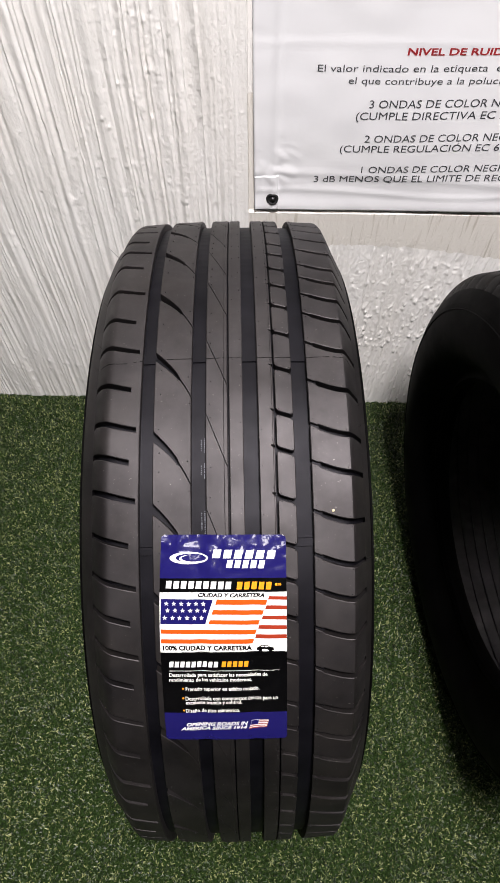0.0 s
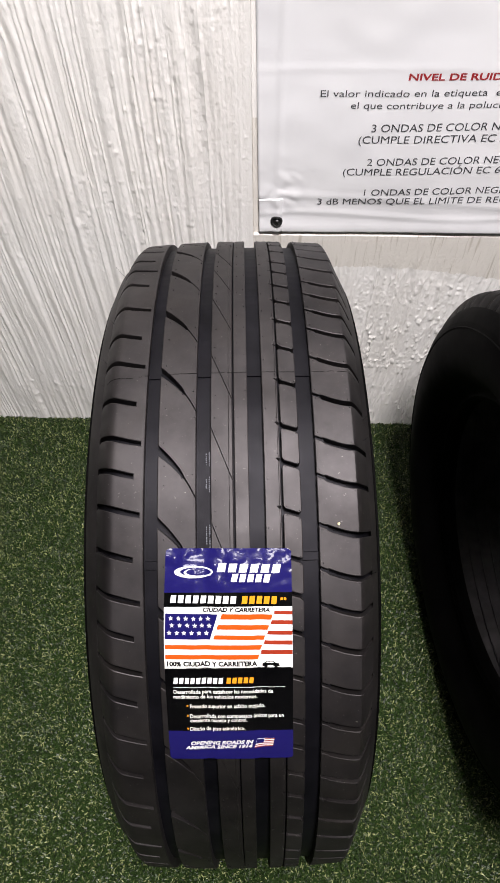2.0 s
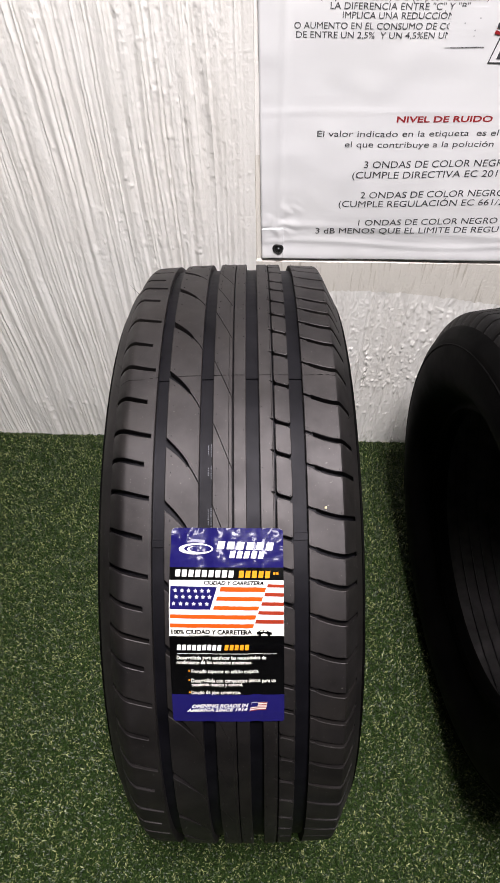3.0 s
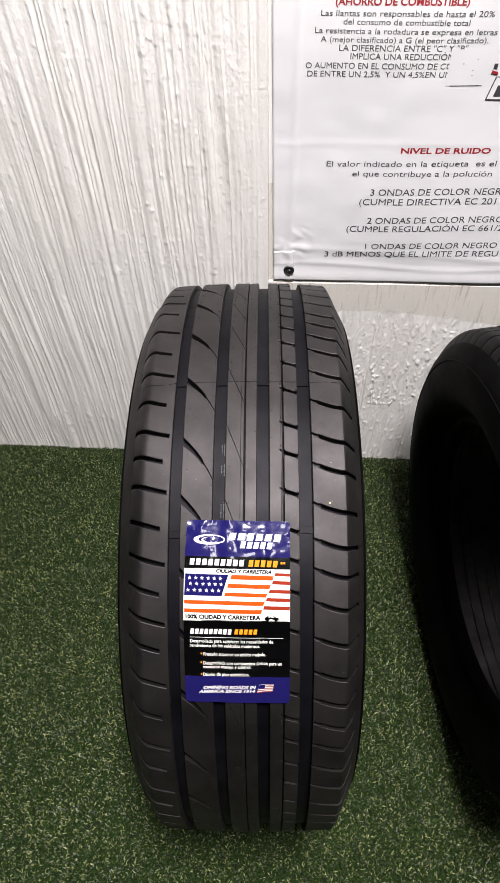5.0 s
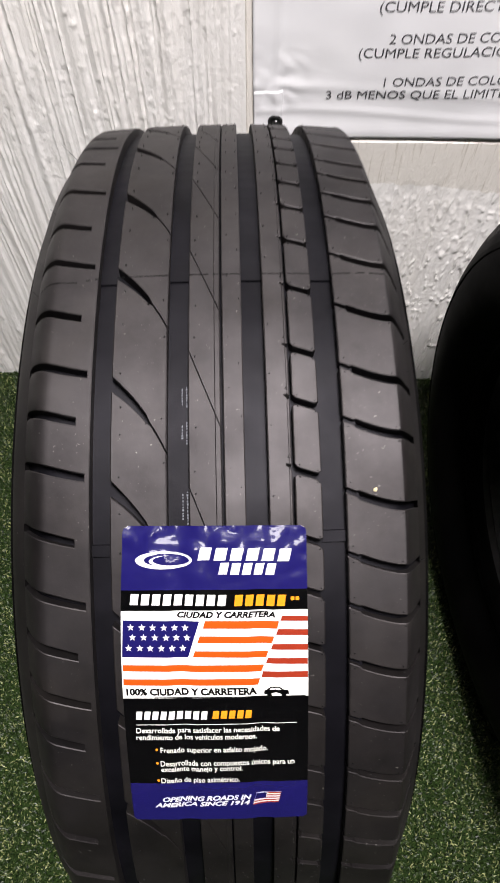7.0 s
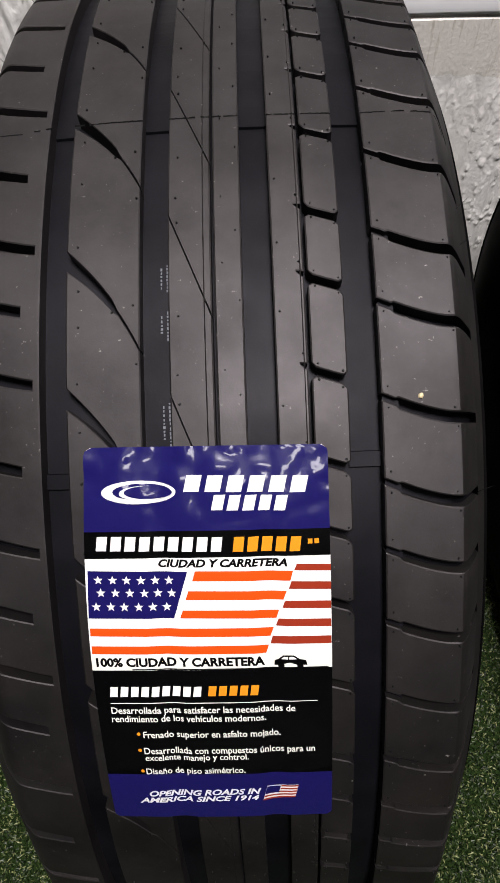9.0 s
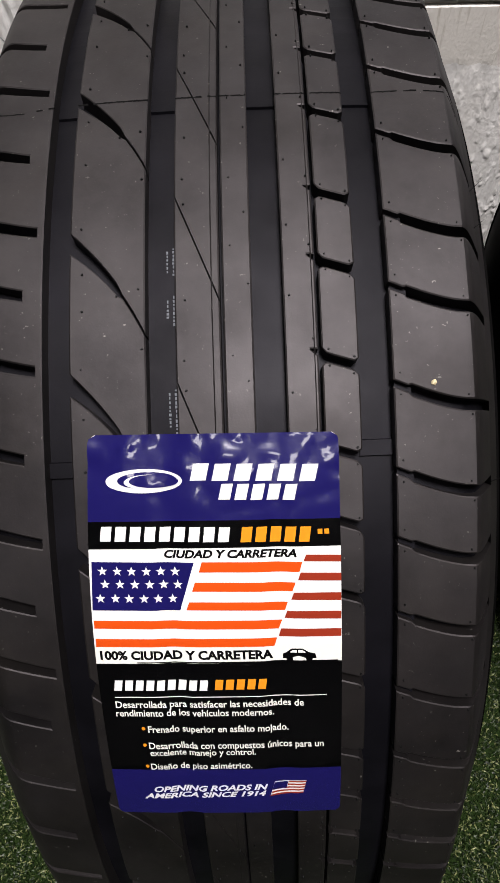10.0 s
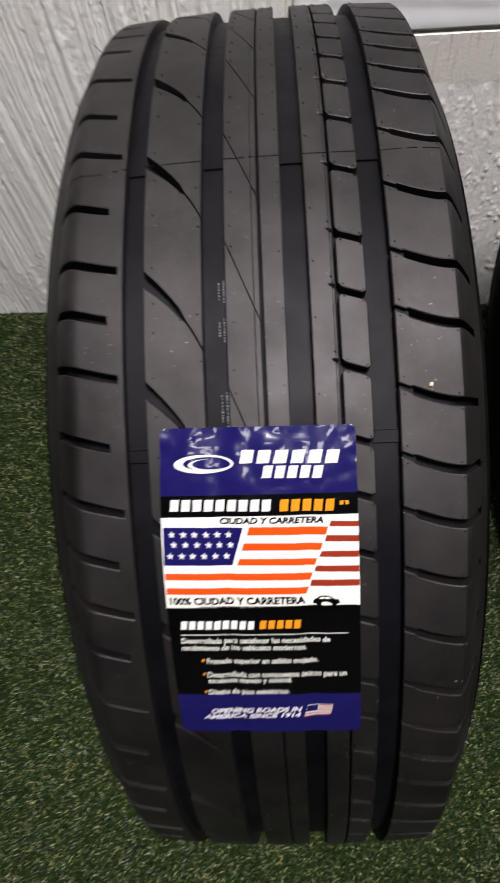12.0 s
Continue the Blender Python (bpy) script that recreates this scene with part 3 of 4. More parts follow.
# the second tyre's shade is put in by swapping to darker, duller rubber
for ob in second.children_recursive:
    if ob.data.materials[0] == M_TREAD:
        ob.material_slots[0].link = "OBJECT"
        ob.material_slots[0].material = M_SIDE if ob.name.startswith("shoulder_band") else M_WORN_SHADED


# ---- the sticker on the tread ----
LABEL_TOP = 26.25


def on_label(u, v, lift=0.0):
    """Sticker coordinates: u across as the tyre's x, v down from its top edge, both in millimetres."""
    x, v = (1.0076 * u +0.0131 * v -1.665) / 1000, 0.0116 * u +1.0126 * v -1.250
    sag = 0.0006 * sum(max(0, 1 - ((x - (g[0] + g[1]) / 2) / 0.0055) ** 2) for g in (G1, G2, G3))
    ripple = 0.0003 * noise.noise((u * 0.10, v * 0.05, 3)) * (0.35 + 1.6 * max(0, 1 - v / 34)) + (0.0014 * abs(noise.noise((u * 0.15 + v * 0.09, v * 0.09 - u * 0.05, 8))) + 0.0002 * abs(noise.noise((u * 0.33, v * 0.24, 5)))) * max(0, 1 - v / 38)
    return on_tyre(x, LABEL_TOP + v / (1000 * R * DEG), crown(x) + 0.0011 - sag + ripple + lift)


sticker = tagged(new("tyre_sticker"), "glossy blue, black and white sticker on the tyre tread", "sticker")
sticker.matrix_world = STAND


def quad_patch(name, corners, mat, lift, label="", nu=24, nv=12):
    """A bent sheet between four corners in sticker coordinates: top left, top right, bottom right, bottom left."""
    a, b, c, d = corners
    v, f = [], []
    for i in range(nu + 1):
        for j in range(nv + 1):
            s, t = i / nu, j / nv
            v.append(on_label(*[(1 - s) * (1 - t) * a[k] + s * (1 - t) * b[k] + s * t * c[k] + (1 - s) * t * d[k] for k in (0, 1)], lift))
    f = [(i * (nv + 1) + j, i * (nv + 1) + j + 1, (i + 1) * (nv + 1) + j + 1, (i + 1) * (nv + 1) + j) for i in range(nu) for j in range(nv)]
    return part(name, v, f, mat, sticker, label, True)


def poly(name, points, mat, lift, label="", parent=None, place=None):
    """A flat-cut shape as a fan round its middle."""
    place = place or on_label
    c = [sum(p[k] for p in points) / len(points) for k in (0, 1)]
    n, rings = len(points), 5
    v = [place(*c, lift)]
    for r in range(1, rings + 1):
        v += [place(*[c[k] + (p[k] - c[k]) * r / rings for k in (0, 1)], lift) for p in points]
    f = [(0, 1 + (i + 1) % n, 1 + i) for i in range(n)]
    f += [(1 + r * n + i, 1 + r * n + (i + 1) % n, 1 + (r + 1) * n + (i + 1) % n, 1 + (r + 1) * n + i) for r in range(rings - 1) for i in range(n)]
    return part(name, v, f, mat, parent or sticker, label, True)


def shapes(name, polys, mat, lift, label="", parent=None, place=None):
    """Several convex cut shapes in one printed part."""
    place = place or on_label
    v, f = [], []
    for p in polys:
        k = len(v)
        v += [place(*q, lift) for q in p]
        f.append(tuple(range(k, k + len(p)))[::-1])
    return part(name, v, f, mat, parent or sticker, label)


def text_outline(words, offset=0.0, shear=0.0):
    cu = bpy.data.curves.new("words", "FONT")
    cu.body, cu.offset, cu.shear, cu.resolution_u = words, offset, shear, 3
    ob = new("words", cu)
    me = bpy.data.meshes.new_from_object(ob)
    pts = [(p.co.x, p.co.y) for p in me.vertices]
    faces = [tuple(p.vertices) for p in me.polygons]
    bpy.data.objects.remove(ob)
    bpy.data.meshes.remove(me)
    return pts, faces


CAP = max(p[1] for p in text_outline("H")[0])


def write(name, words, left, right, top, mat, lift, place, parent, down=1, offset=0.0, shear=0.0):
    """Words with their baseline from left to right and capitals that reach up to top (the second coordinate at left)."""
    pts, faces = text_outline(words, offset, shear)
    x0, x1 = min(p[0] for p in pts), max(p[0] for p in pts)
    out = []
    for x, y in pts:
        s = (x - x0) / (x1 - x0)
        out.append(place(left[0] + s * (right[0] - left[0]), left[1] + s * (right[1] - left[1]) + (top - left[1]) * y / CAP, lift))
    return part(name, out, faces, mat, parent)


# sheet and colour fields
tl, tr, br, bl = (-43.3, 0.0), (39.6, 1.0), (37.2, 148.8), (-47.2, 149.3)


def side(v, right):
    if right:
        return tr[0] + (br[0] - tr[0]) * v / 149
    return tl[0] - 3.6 * math.sin(min(1.0, v / 85) * math.pi / 2) - 0.3 * max(0.0, v - 85) / 64


def band(name, v0, v1, mat, lift, label="", inset=0.0):
    """A colour field across the whole sheet, which has rounded corners."""
    nv, nu = max(6, int((v1 - v0) / 1.2)), 40
    v, f = [], []
    for j in range(nv + 1):
        q = v0 + (v1 - v0) * j / nv
        e = min(q, 149.4 - q)
        cut = 2.6 - math.sqrt(max(0.0, 2.6 ** 2 - (2.6 - max(e, 0.0)) ** 2)) if e < 2.6 else 0.0
        a, b = side(q, 0) + inset + cut, side(q, 1) - inset - cut
        v += [on_label(a + (b - a) * i / nu, q + 0.6 * (i / nu - 0.5) * max(0, 1 - q / 60), lift) for i in range(nu + 1)]
    f = [(j * (nu + 1) + i, (j + 1) * (nu + 1) + i, (j + 1) * (nu + 1) + i + 1, j * (nu + 1) + i + 1) for j in range(nv) for i in range(nu)]
    return part(name, v, f, mat, sticker, label, True)


V = (28.71, 38.04, 73.02, 79.48, 125.74)
band("backing", 0.05, 149.2, L_WHITE, -0.0003, "white paper edge", 0.05)
band("blue_panel", 0.0, V[0], L_BLUE, 0.0, "blue printed panel")
band("black_band", V[0], V[1], L_BLACK, 0.0, "black printed band")
band("white_field", V[1], V[2], L_WHITE, 0.0, "white printed field")
band("cream_strip", V[2], V[3], L_CREAM, 0.0, "cream printed strip")
band("black_panel", V[3], V[4], L_BLACK, 0.0, "black printed panel")
band("blue_foot", V[4], 149.2, L_BLUE, 0.0, "blue printed foot")
UP = 0.0002


def letter_bars(name, count, left, right, top, slant, mat, gap=0.27):
    """Plain slanted bars in place of a name."""
    w, h = (right[0] - left[0]) / count, left[1] - top
    rise = (right[1] - left[1]) / count

    def at(i, s, t):
        return (left[0] + w * (i + s * (1 - gap)) + slant * h * t, left[1] + rise * i - h * t)
    for i in range(count):
        quad_patch(name, (at(i, 0, 1), at(i, 1, 1), at(i, 1, 0), at(i, 0, 0)), mat, UP, "plain slanted bar", 4, 4)


def ellipse(c, rx, ry, n=40, a0=0.0, a1=2 * math.pi):
    return [(c[0] + rx * math.cos(a0 + (a1 - a0) * i / n), c[1] + ry * math.sin(a0 + (a1 - a0) * i / n)) for i in range(n)]


c = (-25.37, 15.19)
poly("emblem", ellipse(c, 12.81, 4.0), L_WHITE, UP, "white oval emblem")
poly("emblem_inner", ellipse((c[0] + 1.2, c[1] - 0.2), 10.0, 2.8), L_BLUE, 2 * UP)
poly("emblem_crescent", ellipse((c[0] + 1.9, c[1] + 0.3), 8.4, 2.5), L_WHITE, 3 * UP)
poly("emblem_core", ellipse((c[0] + 3.4, c[1] + 0.0), 8.2, 2.2), L_BLUE, 4 * UP)
letter_bars("name_bar", 6, (-10.02, 15.32), (33.19, 16.45), (-9.77, 9.73)[1], 0.25, L_WHITE)
letter_bars("name_bar", 5, (-0.93, 21.78), (25.61, 22.49), (-0.7, 16.56)[1], 0.25, L_WHITE)
letter_bars("line_bar", 9, (-41.45, 35.19), (3.07, 36.09), (-41.09, 30.16)[1], 0.15, L_WHITE)
letter_bars("line_bar", 5, (5.7, 36.17), (29.91, 36.55), (5.94, 31.04)[1], 0.15, L_AMBER)
letter_bars("line_bar", 2, (31.48, 33.95), (35.92, 33.92), (31.54, 32.25)[1], 0.0, L_AMBER, 0.3)
write("printed_line", "CIUDAD Y CARRETERA", (-20.18, 41.09), (24.16, 41.53), (-20.02, 38.57)[1], L_BLACK, UP, on_label, sticker, 1, 0.04, 0.25)
quad_patch("canton", ((-44.93, 42.18), (-10.35, 42.87), (-16.05, 59.69), (-46.06, 59.34)), L_BLUE, UP, "blue flag canton", 14, 8)


def star(c, r):
    return [(c[0] + (r if i % 2 == 0 else 0.42 * r) * math.sin(i * math.pi / 5), c[1] - (r if i % 2 == 0 else 0.42 * r) * math.cos(i * math.pi / 5)) for i in range(10)]


STARS = [(-41.45, 45.41), (-36.37, 45.49), (-31.5, 45.57), (-26.47, 45.67), (-21.65, 45.76), (-16.85, 45.86), (-40.86, 50.01), (-35.76, 50.08), (-30.69, 50.16), (-25.64, 50.25), (-21.0, 50.33), (-16.19, 50.42), (-42.88, 55.05), (-37.75, 55.11), (-33.04, 55.17), (-27.96, 55.24), (-23.1, 55.31), (-18.26, 55.39)]
for p in STARS:
    poly("star", star(p, 1.75), L_WHITE, 2 * UP)
for p in [[(-7.68, 42.74), (25.96, 43.32), (24.9, 46.77), (-8.84, 46.23)], [(-10.39, 49.75), (23.45, 50.44), (22.21, 53.56), (-11.55, 52.91)], [(-12.76, 56.7), (20.56, 57.3), (19.49, 60.29), (-13.91, 59.53)], [(-46.03, 63.09), (18.41, 63.72), (17.13, 66.98), (-46.13, 66.03)], [(-46.13, 69.87), (16.41, 70.3), (15.32, 73.43), (-46.25, 72.89)]]:
    quad_patch("stripe", p, L_ORANGE, UP, "", 16, 2)
for p in [[(27.35, 40.86), (39.03, 41.26), (38.96, 43.57), (26.34, 43.14)], [(25.27, 46.98), (38.86, 47.44), (38.79, 50.17), (24.23, 49.68)], [(22.76, 53.98), (38.68, 54.3), (38.61, 57.08), (21.72, 56.54)], [(20.24, 60.52), (38.52, 60.9), (38.45, 63.74), (19.19, 63.13)], [(17.89, 67.0), (38.37, 67.22), (38.31, 70.13), (17.0, 69.9)]]:
    quad_patch("stripe", p, L_RUST, UP, "", 6, 2)
write("printed_line", "100% CIUDAD Y CARRETERA", (-45.16, 77.7), (14.73, 77.92), (-44.83, 74.63)[1], L_BLACK, UP, on_label, sticker, 1, 0.042)
quad_patch("rule", [(-32.41, 78.81), (36.98, 78.99), (36.97, 79.42), (-32.45, 79.25)], L_BLACK, UP, "", 16, 1)
a = (23.81, 77.08)
car_mark = [(-5.8, 1.2), (-5.7, -0.6), (-4.4, -1.2), (-2.6, -2.6), (1.2, -2.6), (3.2, -1.2), (5.4, -0.7), (5.8, 1.2)]
poly("car_mark", [(a[0] + p, a[1] + q) for p, q in car_mark], L_BLACK, UP, "small black car mark")
for q in (-3.4, 3.3):
    poly("car_mark_wheel", ellipse((a[0] + q, a[1] + 1.2), 1.15, 1.0, 14), L_BLACK, 2 * UP)
shapes("car_mark_window", [[(a[0] + p, a[1] + q) for p, q in w] for w in (((-3.4, -1.2), (-0.9, -1.2), (-0.9, -2.2), (-2.3, -2.2)), ((-0.5, -1.2), (2.2, -1.2), (1.0, -2.2), (-0.5, -2.2)))], L_CREAM, 2 * UP)
letter_bars("line_bar", 9, (-41.7, 90.14), (-7.9, 90.2), (-41.22, 85.99)[1], 0.15, L_WHITE)
letter_bars("line_bar", 5, (-6.3, 89.98), (12.62, 89.84), (-6.01, 85.9)[1], 0.15, L_AMBER)
quad_patch("rule", [(-41.79, 92.72), (32.83, 92.66), (32.82, 93.0), (-41.83, 93.07)], L_CREAM, UP, "", 16, 1)
for words, p, q, t in (
    ("Desarrollada para satisfacer las necesidades de", (-41.92, 97.25), (24.69, 97.07), (-41.6, 94.61)),
    ("rendimiento de los vehículos modernos.", (-42.16, 100.9), (14.07, 100.86), (-41.83, 98.21)),
    ("Frenado superior en asfalto mojado.", (-31.4, 108.02), (18.95, 107.83), (-31.1, 105.24)),
    ("Desarrollada con compuestos únicos para un", (-31.84, 115.55), (31.35, 115.29), (-31.51, 112.65)),
    ("excelente manejo y control.", (-31.8, 118.77), (6.72, 118.44), (-31.49, 116.08)),
    ("Diseño de piso asimétrico.", (-32.17, 125.42), (5.11, 124.96), (-31.83, 122.61)),
):
    write("printed_line", words, p, q, t[1], L_CREAM, UP, on_label, sticker, 1, 0.015)
for p in ((-33.07, 106.26), (-33.3, 113.72), (-33.45, 123.76)):
    poly("bullet", ellipse(p, 0.7, 0.75, 12), L_AMBER, UP)
write("printed_line", "OPENING ROADS IN", (-32.32, 137.2), (10.52, 136.0), (-31.98, 134.45)[1], L_WHITE, UP, on_label, sticker, 1, 0.035, 0.3)
write("printed_line", "AMERICA SINCE 1914", (-36.47, 140.74), (9.72, 139.34), (-36.14, 138.23)[1], L_WHITE, UP, on_label, sticker, 1, 0.035, 0.3)
a, b, c, d = (13.0, 132.48), (24.85, 131.85), (23.41, 138.36), (10.95, 139.97)
quad_patch("small_flag", (a, b, c, d), L_WHITE, UP, "small striped flag", 6, 3)


def in_flag(s, t):
    return tuple((1 - s) * (1 - t) * a[k] + s * (1 - t) * b[k] + s * t * c[k] + (1 - s) * t * d[k] for k in (0, 1))


for i in range(5):
    t = i / 4.6
    quad_patch("small_stripe", (in_flag(0.45 if i < 2 else 0, t), in_flag(1, t), in_flag(1, t + 0.11), in_flag(0.45 if i < 2 else 0, t + 0.11)), L_RUST, 2 * UP, "", 6, 1)
quad_patch("small_canton", (in_flag(0, 0), in_flag(0.43, 0), in_flag(0.43, 0.5), in_flag(0, 0.5)), L_BLUE, 3 * UP, "", 4, 2)

# ---- the banner ----
banner = tagged(new("wall_banner"), "white vinyl banner with printed notes hanging on the stucco wall", "banner")


def on_banner(x, z, lift=0.0):
    """Banner coordinates: x along the print, z up."""
    x, z = 1.0176 * x - 0.0074 * z + 0.0044, 0.0048 * x + 1.0124 * z - 0.0083
    wave = 0.0022 * noise.noise((x * 8, z * 7, 1)) + 0.0005 * noise.noise((x * 30, z * 34, 6)) + 0.0009 * math.sin(z * 26 + 3 * noise.noise((x * 5, 0, 2)))
    crease = 0.0003 * math.exp(-((z - 0.653 - 0.003 * math.sin(x * 9)) / 0.004) ** 2) + 0.0014 * math.exp(-((x - 0.052 - 0.01 * (z - 0.5)) / 0.004) ** 2)
    crease += 0.0007 * math.exp(-((z - 0.471 - 0.005 * math.sin(x * 17)) / 0.004) ** 2) + 0.0005 * math.exp(-((z - 0.49 - 0.01 * math.sin(x * 8 + 1)) / 0.005) ** 2)
    corner = math.exp(-((x - 0.05) / 0.03) ** 2 - ((z - 0.505) / 0.03) ** 2)
    crease += 0.0035 * corner * abs(noise.noise((x * 60 + z * 40, z * 55, 4)))
    hem = 0.0016 * math.exp(-((z - 0.449) / 0.012) ** 2)
    return (x, wall_y(x) + 0.0033 - wave - crease - hem - lift, z)


BX0, BX1, BZ0, BZ1 = 0.0262, 0.78, 0.4455, 1.15
v, f = [], []
nx, nz = 260, 240
for i in range(nx + 1):
    for j in range(nz + 1):
        x, z = BX0 + (BX1 - BX0) * i / nx, BZ0 + (BZ1 - BZ0) * j / nz
        v.append(on_banner(x, z + 0.001 * math.sin(x * 14) * (j == 0)))
f = [(i * (nz + 1) + j, (i + 1) * (nz + 1) + j, (i + 1) * (nz + 1) + j + 1, i * (nz + 1) + j + 1) for i in range(nx) for j in range(nz)]
sheet = part("sheet", v, f, M_BANNER, banner, "slightly rippled white vinyl sheet", True)
thick = sheet.modifiers.new("thickness", "SOLIDIFY")
thick.thickness, thick.offset = 0.0008, -1
# reinforced corner under the eyelet
v, f = [], []
for i in range(15):
    for j in range(22):
        v.append(on_banner(0.0266 + 0.029 * i / 14, 0.4462 + 0.050 * j / 21 + 0.002 * i / 14, 0.0005))
f = [(i * 22 + j, i * 22 + 22 + j, i * 22 + 23 + j, i * 22 + j + 1) for i in range(14) for j in range(21)]
patch = part("corner_patch", v, f, M_PATCH, banner, "welded white corner patch", True)
thick = patch.modifiers.new("thickness", "SOLIDIFY")
thick.thickness, thick.offset = 0.0006, 1
# eyelet
v, f = [], []
ex, ez = 0.0486, 0.4645
for i in range(28):
    a = i * 2 * math.pi / 28
    for r, h in ((0.0078, 0.0008), (0.0074, 0.0022), (0.0062, 0.0027), (0.0050, 0.0020), (0.0046, 0.0008)):
        p = on_banner(ex + r * math.cos(a), ez + r * math.sin(a), h)
        v.append(p)
    j = (i + 1) % 28
    f += [(i * 5 + k, i * 5 + k + 1, j * 5 + k + 1, j * 5 + k) for k in range(4)]
part("eyelet", v, f, M_BLACK, banner, "dark metal eyelet", True)
poly("eyelet_hole", ellipse((ex, ez), 0.0049, 0.0049, 20), M_BLACK, 0.0013, "", banner, on_banner)
v, f = [], []
for j in range(5):
    for i in range(12):
        a = i * math.pi / 6
        r = 0.0034 * math.cos(j * math.pi / 8)
        v.append(on_banner(ex + 0.0006 + r * math.cos(a), ez - 0.0004 + r * math.sin(a), 0.0014 + 0.0022 * math.sin(j * math.pi / 8)))
f = [(j * 12 + i, j * 12 + (i + 1) % 12, j * 12 + 12 + (i + 1) % 12, j * 12 + 12 + i) for j in range(4) for i in range(12)]
part("nail_head", v, f, M_METAL, banner, "metal nail head in the eyelet", True)

for words, p, q, cap, mat, off, shear in (
    ('Las llantas son responsables de hasta el 20%', (0.0778, 0.7956), (0.2574, 0.7936), 0.0056, M_INK, 0.0, 0.0),
    ('del consumo de combustible total', (0.1018, 0.7875), (0.2338, 0.7855), 0.0056, M_INK, 0.0, 0.0),
    ('La resistencia a la rodadura se expresa en letras', (0.0722, 0.7791), (0.2643, 0.7762), 0.0056, M_INK, 0.0, 0.0),
    ('A (mejor clasificado) a G (el peor clasificado).', (0.0786, 0.7703), (0.2571, 0.7682), 0.0056, M_INK, 0.0, 0.0),
    ('LA DIFERENCIA ENTRE "C" Y "B"', (0.0991, 0.7613), (0.2371, 0.76), 0.0062, M_INK, 0.0, 0.0),
    ('IMPLICA UNA REDUCCIÓN', (0.112, 0.7527), (0.2238, 0.7516), 0.0062, M_INK, 0.0, 0.0),
    ('O AUMENTO EN EL CONSUMO DE CO', (0.0633, 0.743), (0.2247, 0.7418), 0.0062, M_INK, 0.0, 0.0),
    ('DE ENTRE UN 2,5%  Y UN 4,5%EN UN', (0.0655, 0.7341), (0.2247, 0.733), 0.0062, M_INK, 0.0, 0.0),
    ('NIVEL DE RUIDO', (0.1829, 0.6436), (0.2908, 0.6434), 0.0068, M_RED, 0.025, 0.0),
    ('El valor indicado en la etiqueta  es el', (0.0934, 0.6256), (0.3018, 0.6269), 0.0072, M_INK, 0.0, 0.0),
    ('el que contribuye a la polución', (0.1266, 0.6129), (0.2999, 0.6134), 0.0072, M_INK, 0.0, 0.0),
    ('3 ONDAS DE COLOR NEGRO', (0.1521, 0.5865), (0.3281, 0.5887), 0.0089, M_INK, 0.0, 0.0),
    ('(CUMPLE DIRECTIVA EC 2011', (0.1391, 0.5725), (0.3214, 0.5746), 0.0089, M_INK, 0.0, 0.0),
    ('2 ONDAS DE COLOR NEGRO', (0.1523, 0.5448), (0.331, 0.5483), 0.0089, M_INK, 0.0, 0.0),
    ('(CUMPLE REGULACIÓN EC 661/2', (0.1258, 0.5312), (0.3329, 0.5352), 0.0089, M_INK, 0.0, 0.0),
    ('1 ONDAS DE COLOR NEGRO', (0.1538, 0.5034), (0.3327, 0.5077), 0.0089, M_INK, 0.0, 0.0),
    ('3 dB MENOS QUE EL LIMITE DE REGU', (0.0986, 0.4892), (0.3376, 0.494), 0.0089, M_INK, 0.0, 0.0),
    ('(AHORRO DE COMBUSTIBLE)', (0.0922, 0.8058), (0.2294, 0.8045), 0.0064, M_RED, 0.025, 0.0),
):
    write("printed_line", words, p, q, p[1] + cap, mat, 0.0003, on_banner, banner, 1, off, shear)
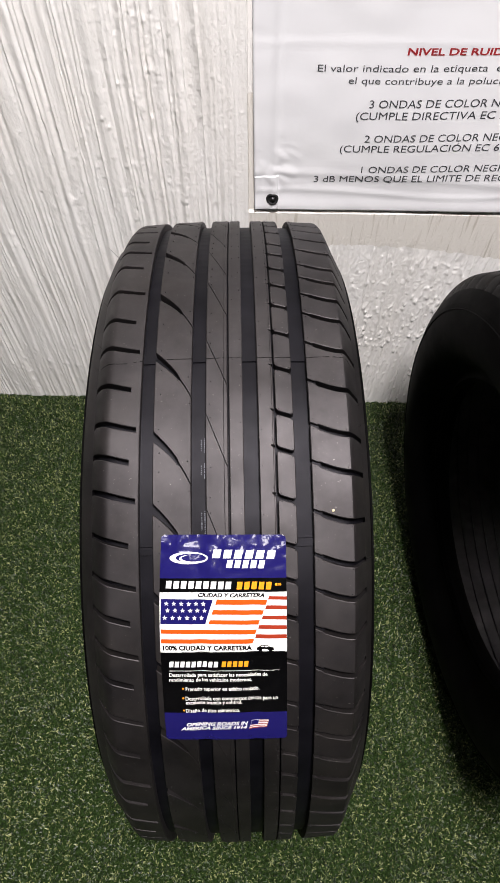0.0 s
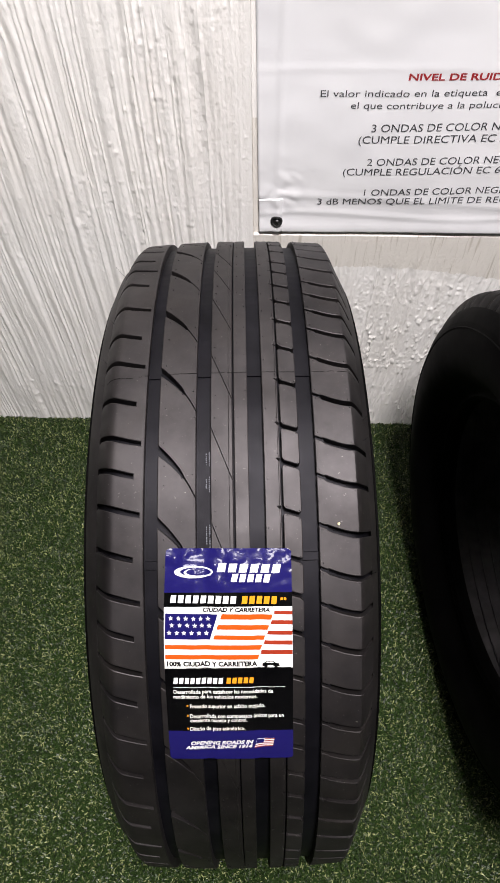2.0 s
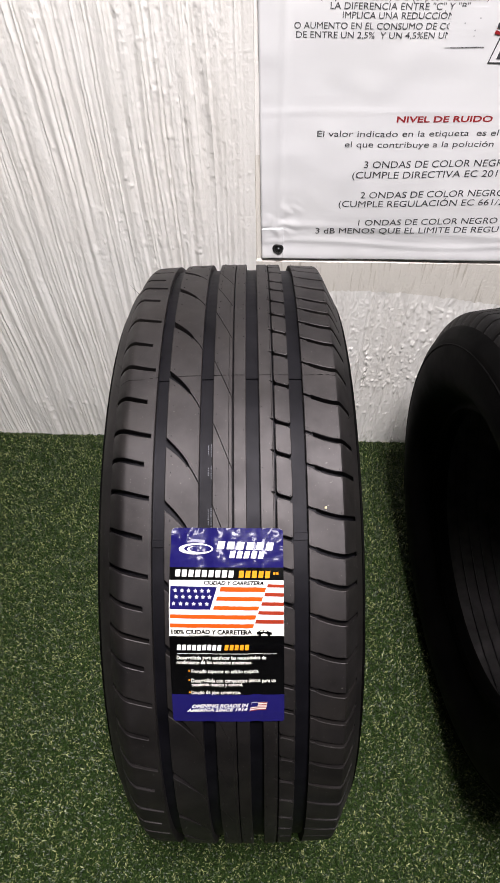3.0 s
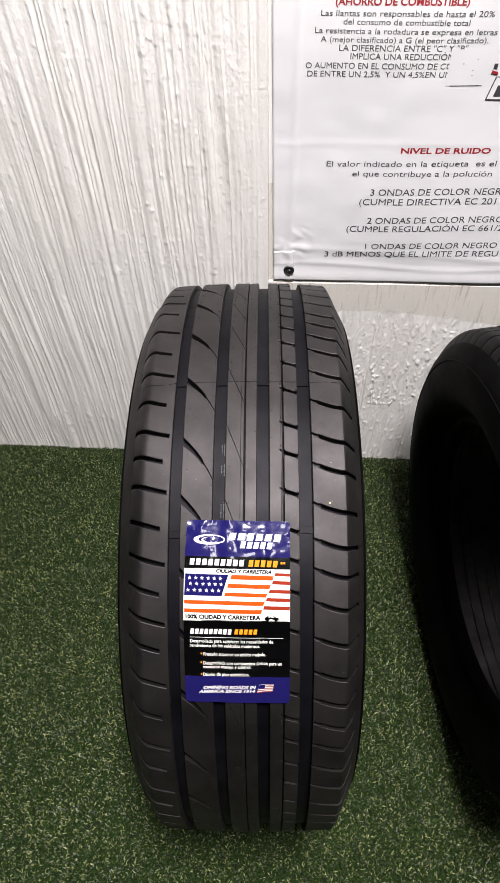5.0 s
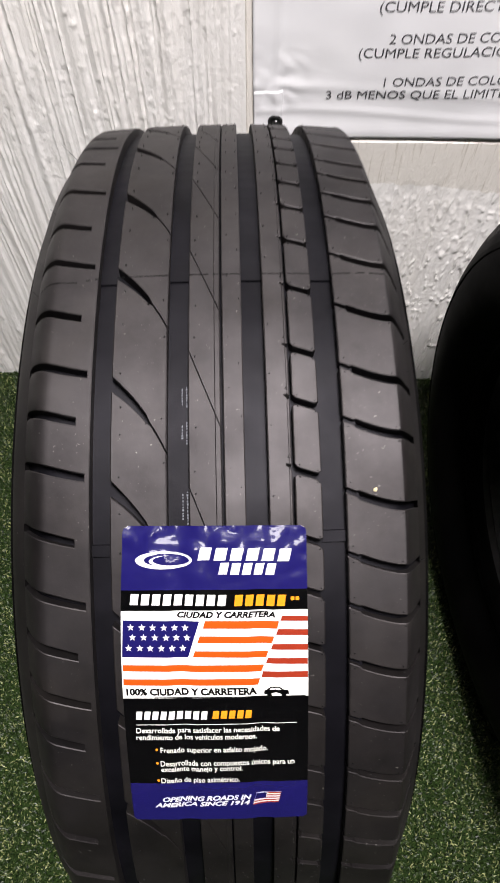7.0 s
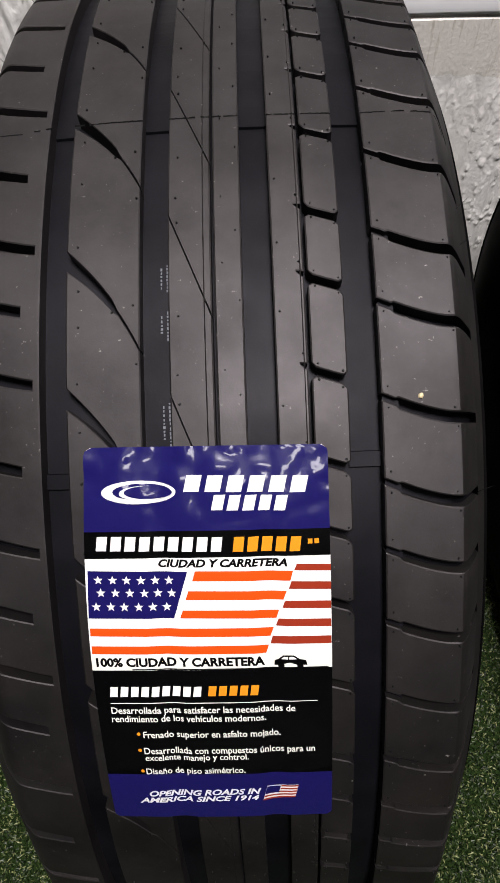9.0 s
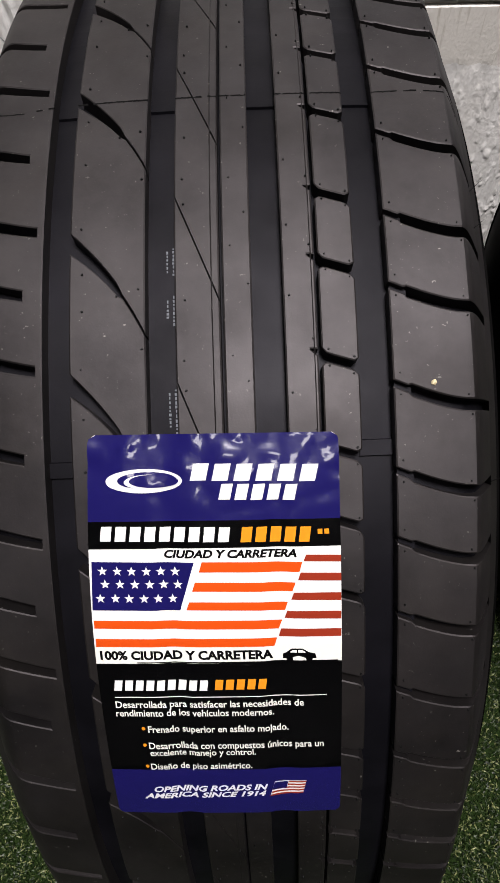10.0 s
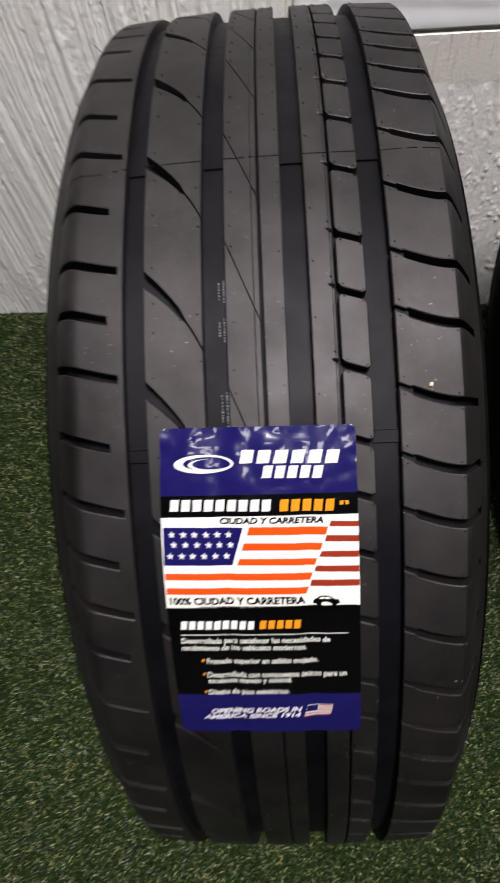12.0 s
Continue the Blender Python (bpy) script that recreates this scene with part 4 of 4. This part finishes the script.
# white sticker that covers part of the notes
v, f = [], []
sx0, sx1, sz0, sz1 = 0.2205, 0.2610, 0.7242, 0.7625
for i in range(9):
    for j in range(9):
        v.append(on_banner(sx0 + (sx1 - sx0) * i / 8, sz0 + (sz1 - sz0) * j / 8, 0.0005))
f = [(i * 9 + j, i * 9 + 9 + j, i * 9 + 10 + j, i * 9 + j + 1) for i in range(8) for j in range(8)]
part("cover_sticker", v, f, M_PATCH, banner, "white cover sticker", True)
shapes("sticker_line", [[(0.226, 0.7238), (0.2612, 0.7235), (0.2612, 0.7240), (0.226, 0.7243)]], M_INK, 0.0006, "", banner, on_banner)
for x, z in ((0.2475, 0.7405), (0.236, 0.7475), (0.2478, 0.735), (0.2505, 0.752)):
    poly("speck", ellipse((x, z), 0.0008, 0.0007, 8), M_SPECK, 0.0007, "", banner, on_banner)
frame_pts = [(0.2685, 0.7075), (0.2745, 0.7335), (0.36, 0.7345), (0.354, 0.7070)]
poly("printed_frame", frame_pts, M_INK, 0.0006, "outlined printed box", banner, on_banner)
poly("printed_box", [(0.2700, 0.7088), (0.2757, 0.7326), (0.3585, 0.7335), (0.353, 0.7083)], M_BANNER, 0.0009, "", banner, on_banner)
shapes("printed_bar", [[(0.2765, 0.712), (0.35, 0.712), (0.351, 0.724), (0.279, 0.724)]], M_INK, 0.0012, "", banner, on_banner)
shapes("printed_mark", [[(0.2685, 0.737), (0.276, 0.7355), (0.2755, 0.7385), (0.2685, 0.7405)]], M_RED, 0.0008, "", banner, on_banner)
shapes("printed_mark", [[(0.2695, 0.7425), (0.2735, 0.7425), (0.2735, 0.7475), (0.2695, 0.7475)]], M_INK, 0.0008, "", banner, on_banner)

# ---- small crumbs of dust on the tread ----
crumb = tagged(new("dust_crumb"), "pale dust crumb lying on the tyre tread", "crumb")
crumb.matrix_world = STAND
x, d = 0.0712, 23.45
v, f = [], []
for j in range(4):
    for i in range(7):
        a, r = i * 2 * math.pi / 7, 0.0011 * (1, 0.95, 0.7, 0.2)[j] * (1 + 0.25 * math.sin(i * 2.3 + j))
        v.append(on_tyre(x + 0.8 * r * math.cos(a), d + r * math.sin(a) / R / DEG, crown(x) + (0, 0.0004, 0.0008, 0.001)[j]))
f = [(j * 7 + i, j * 7 + (i + 1) % 7, j * 7 + 7 + (i + 1) % 7, j * 7 + 7 + i) for j in range(3) for i in range(7)] + [tuple(range(21, 28))]
part("grain", v, f, material("crumb", (0.5, 0.42, 0.25), 0.8), crumb)
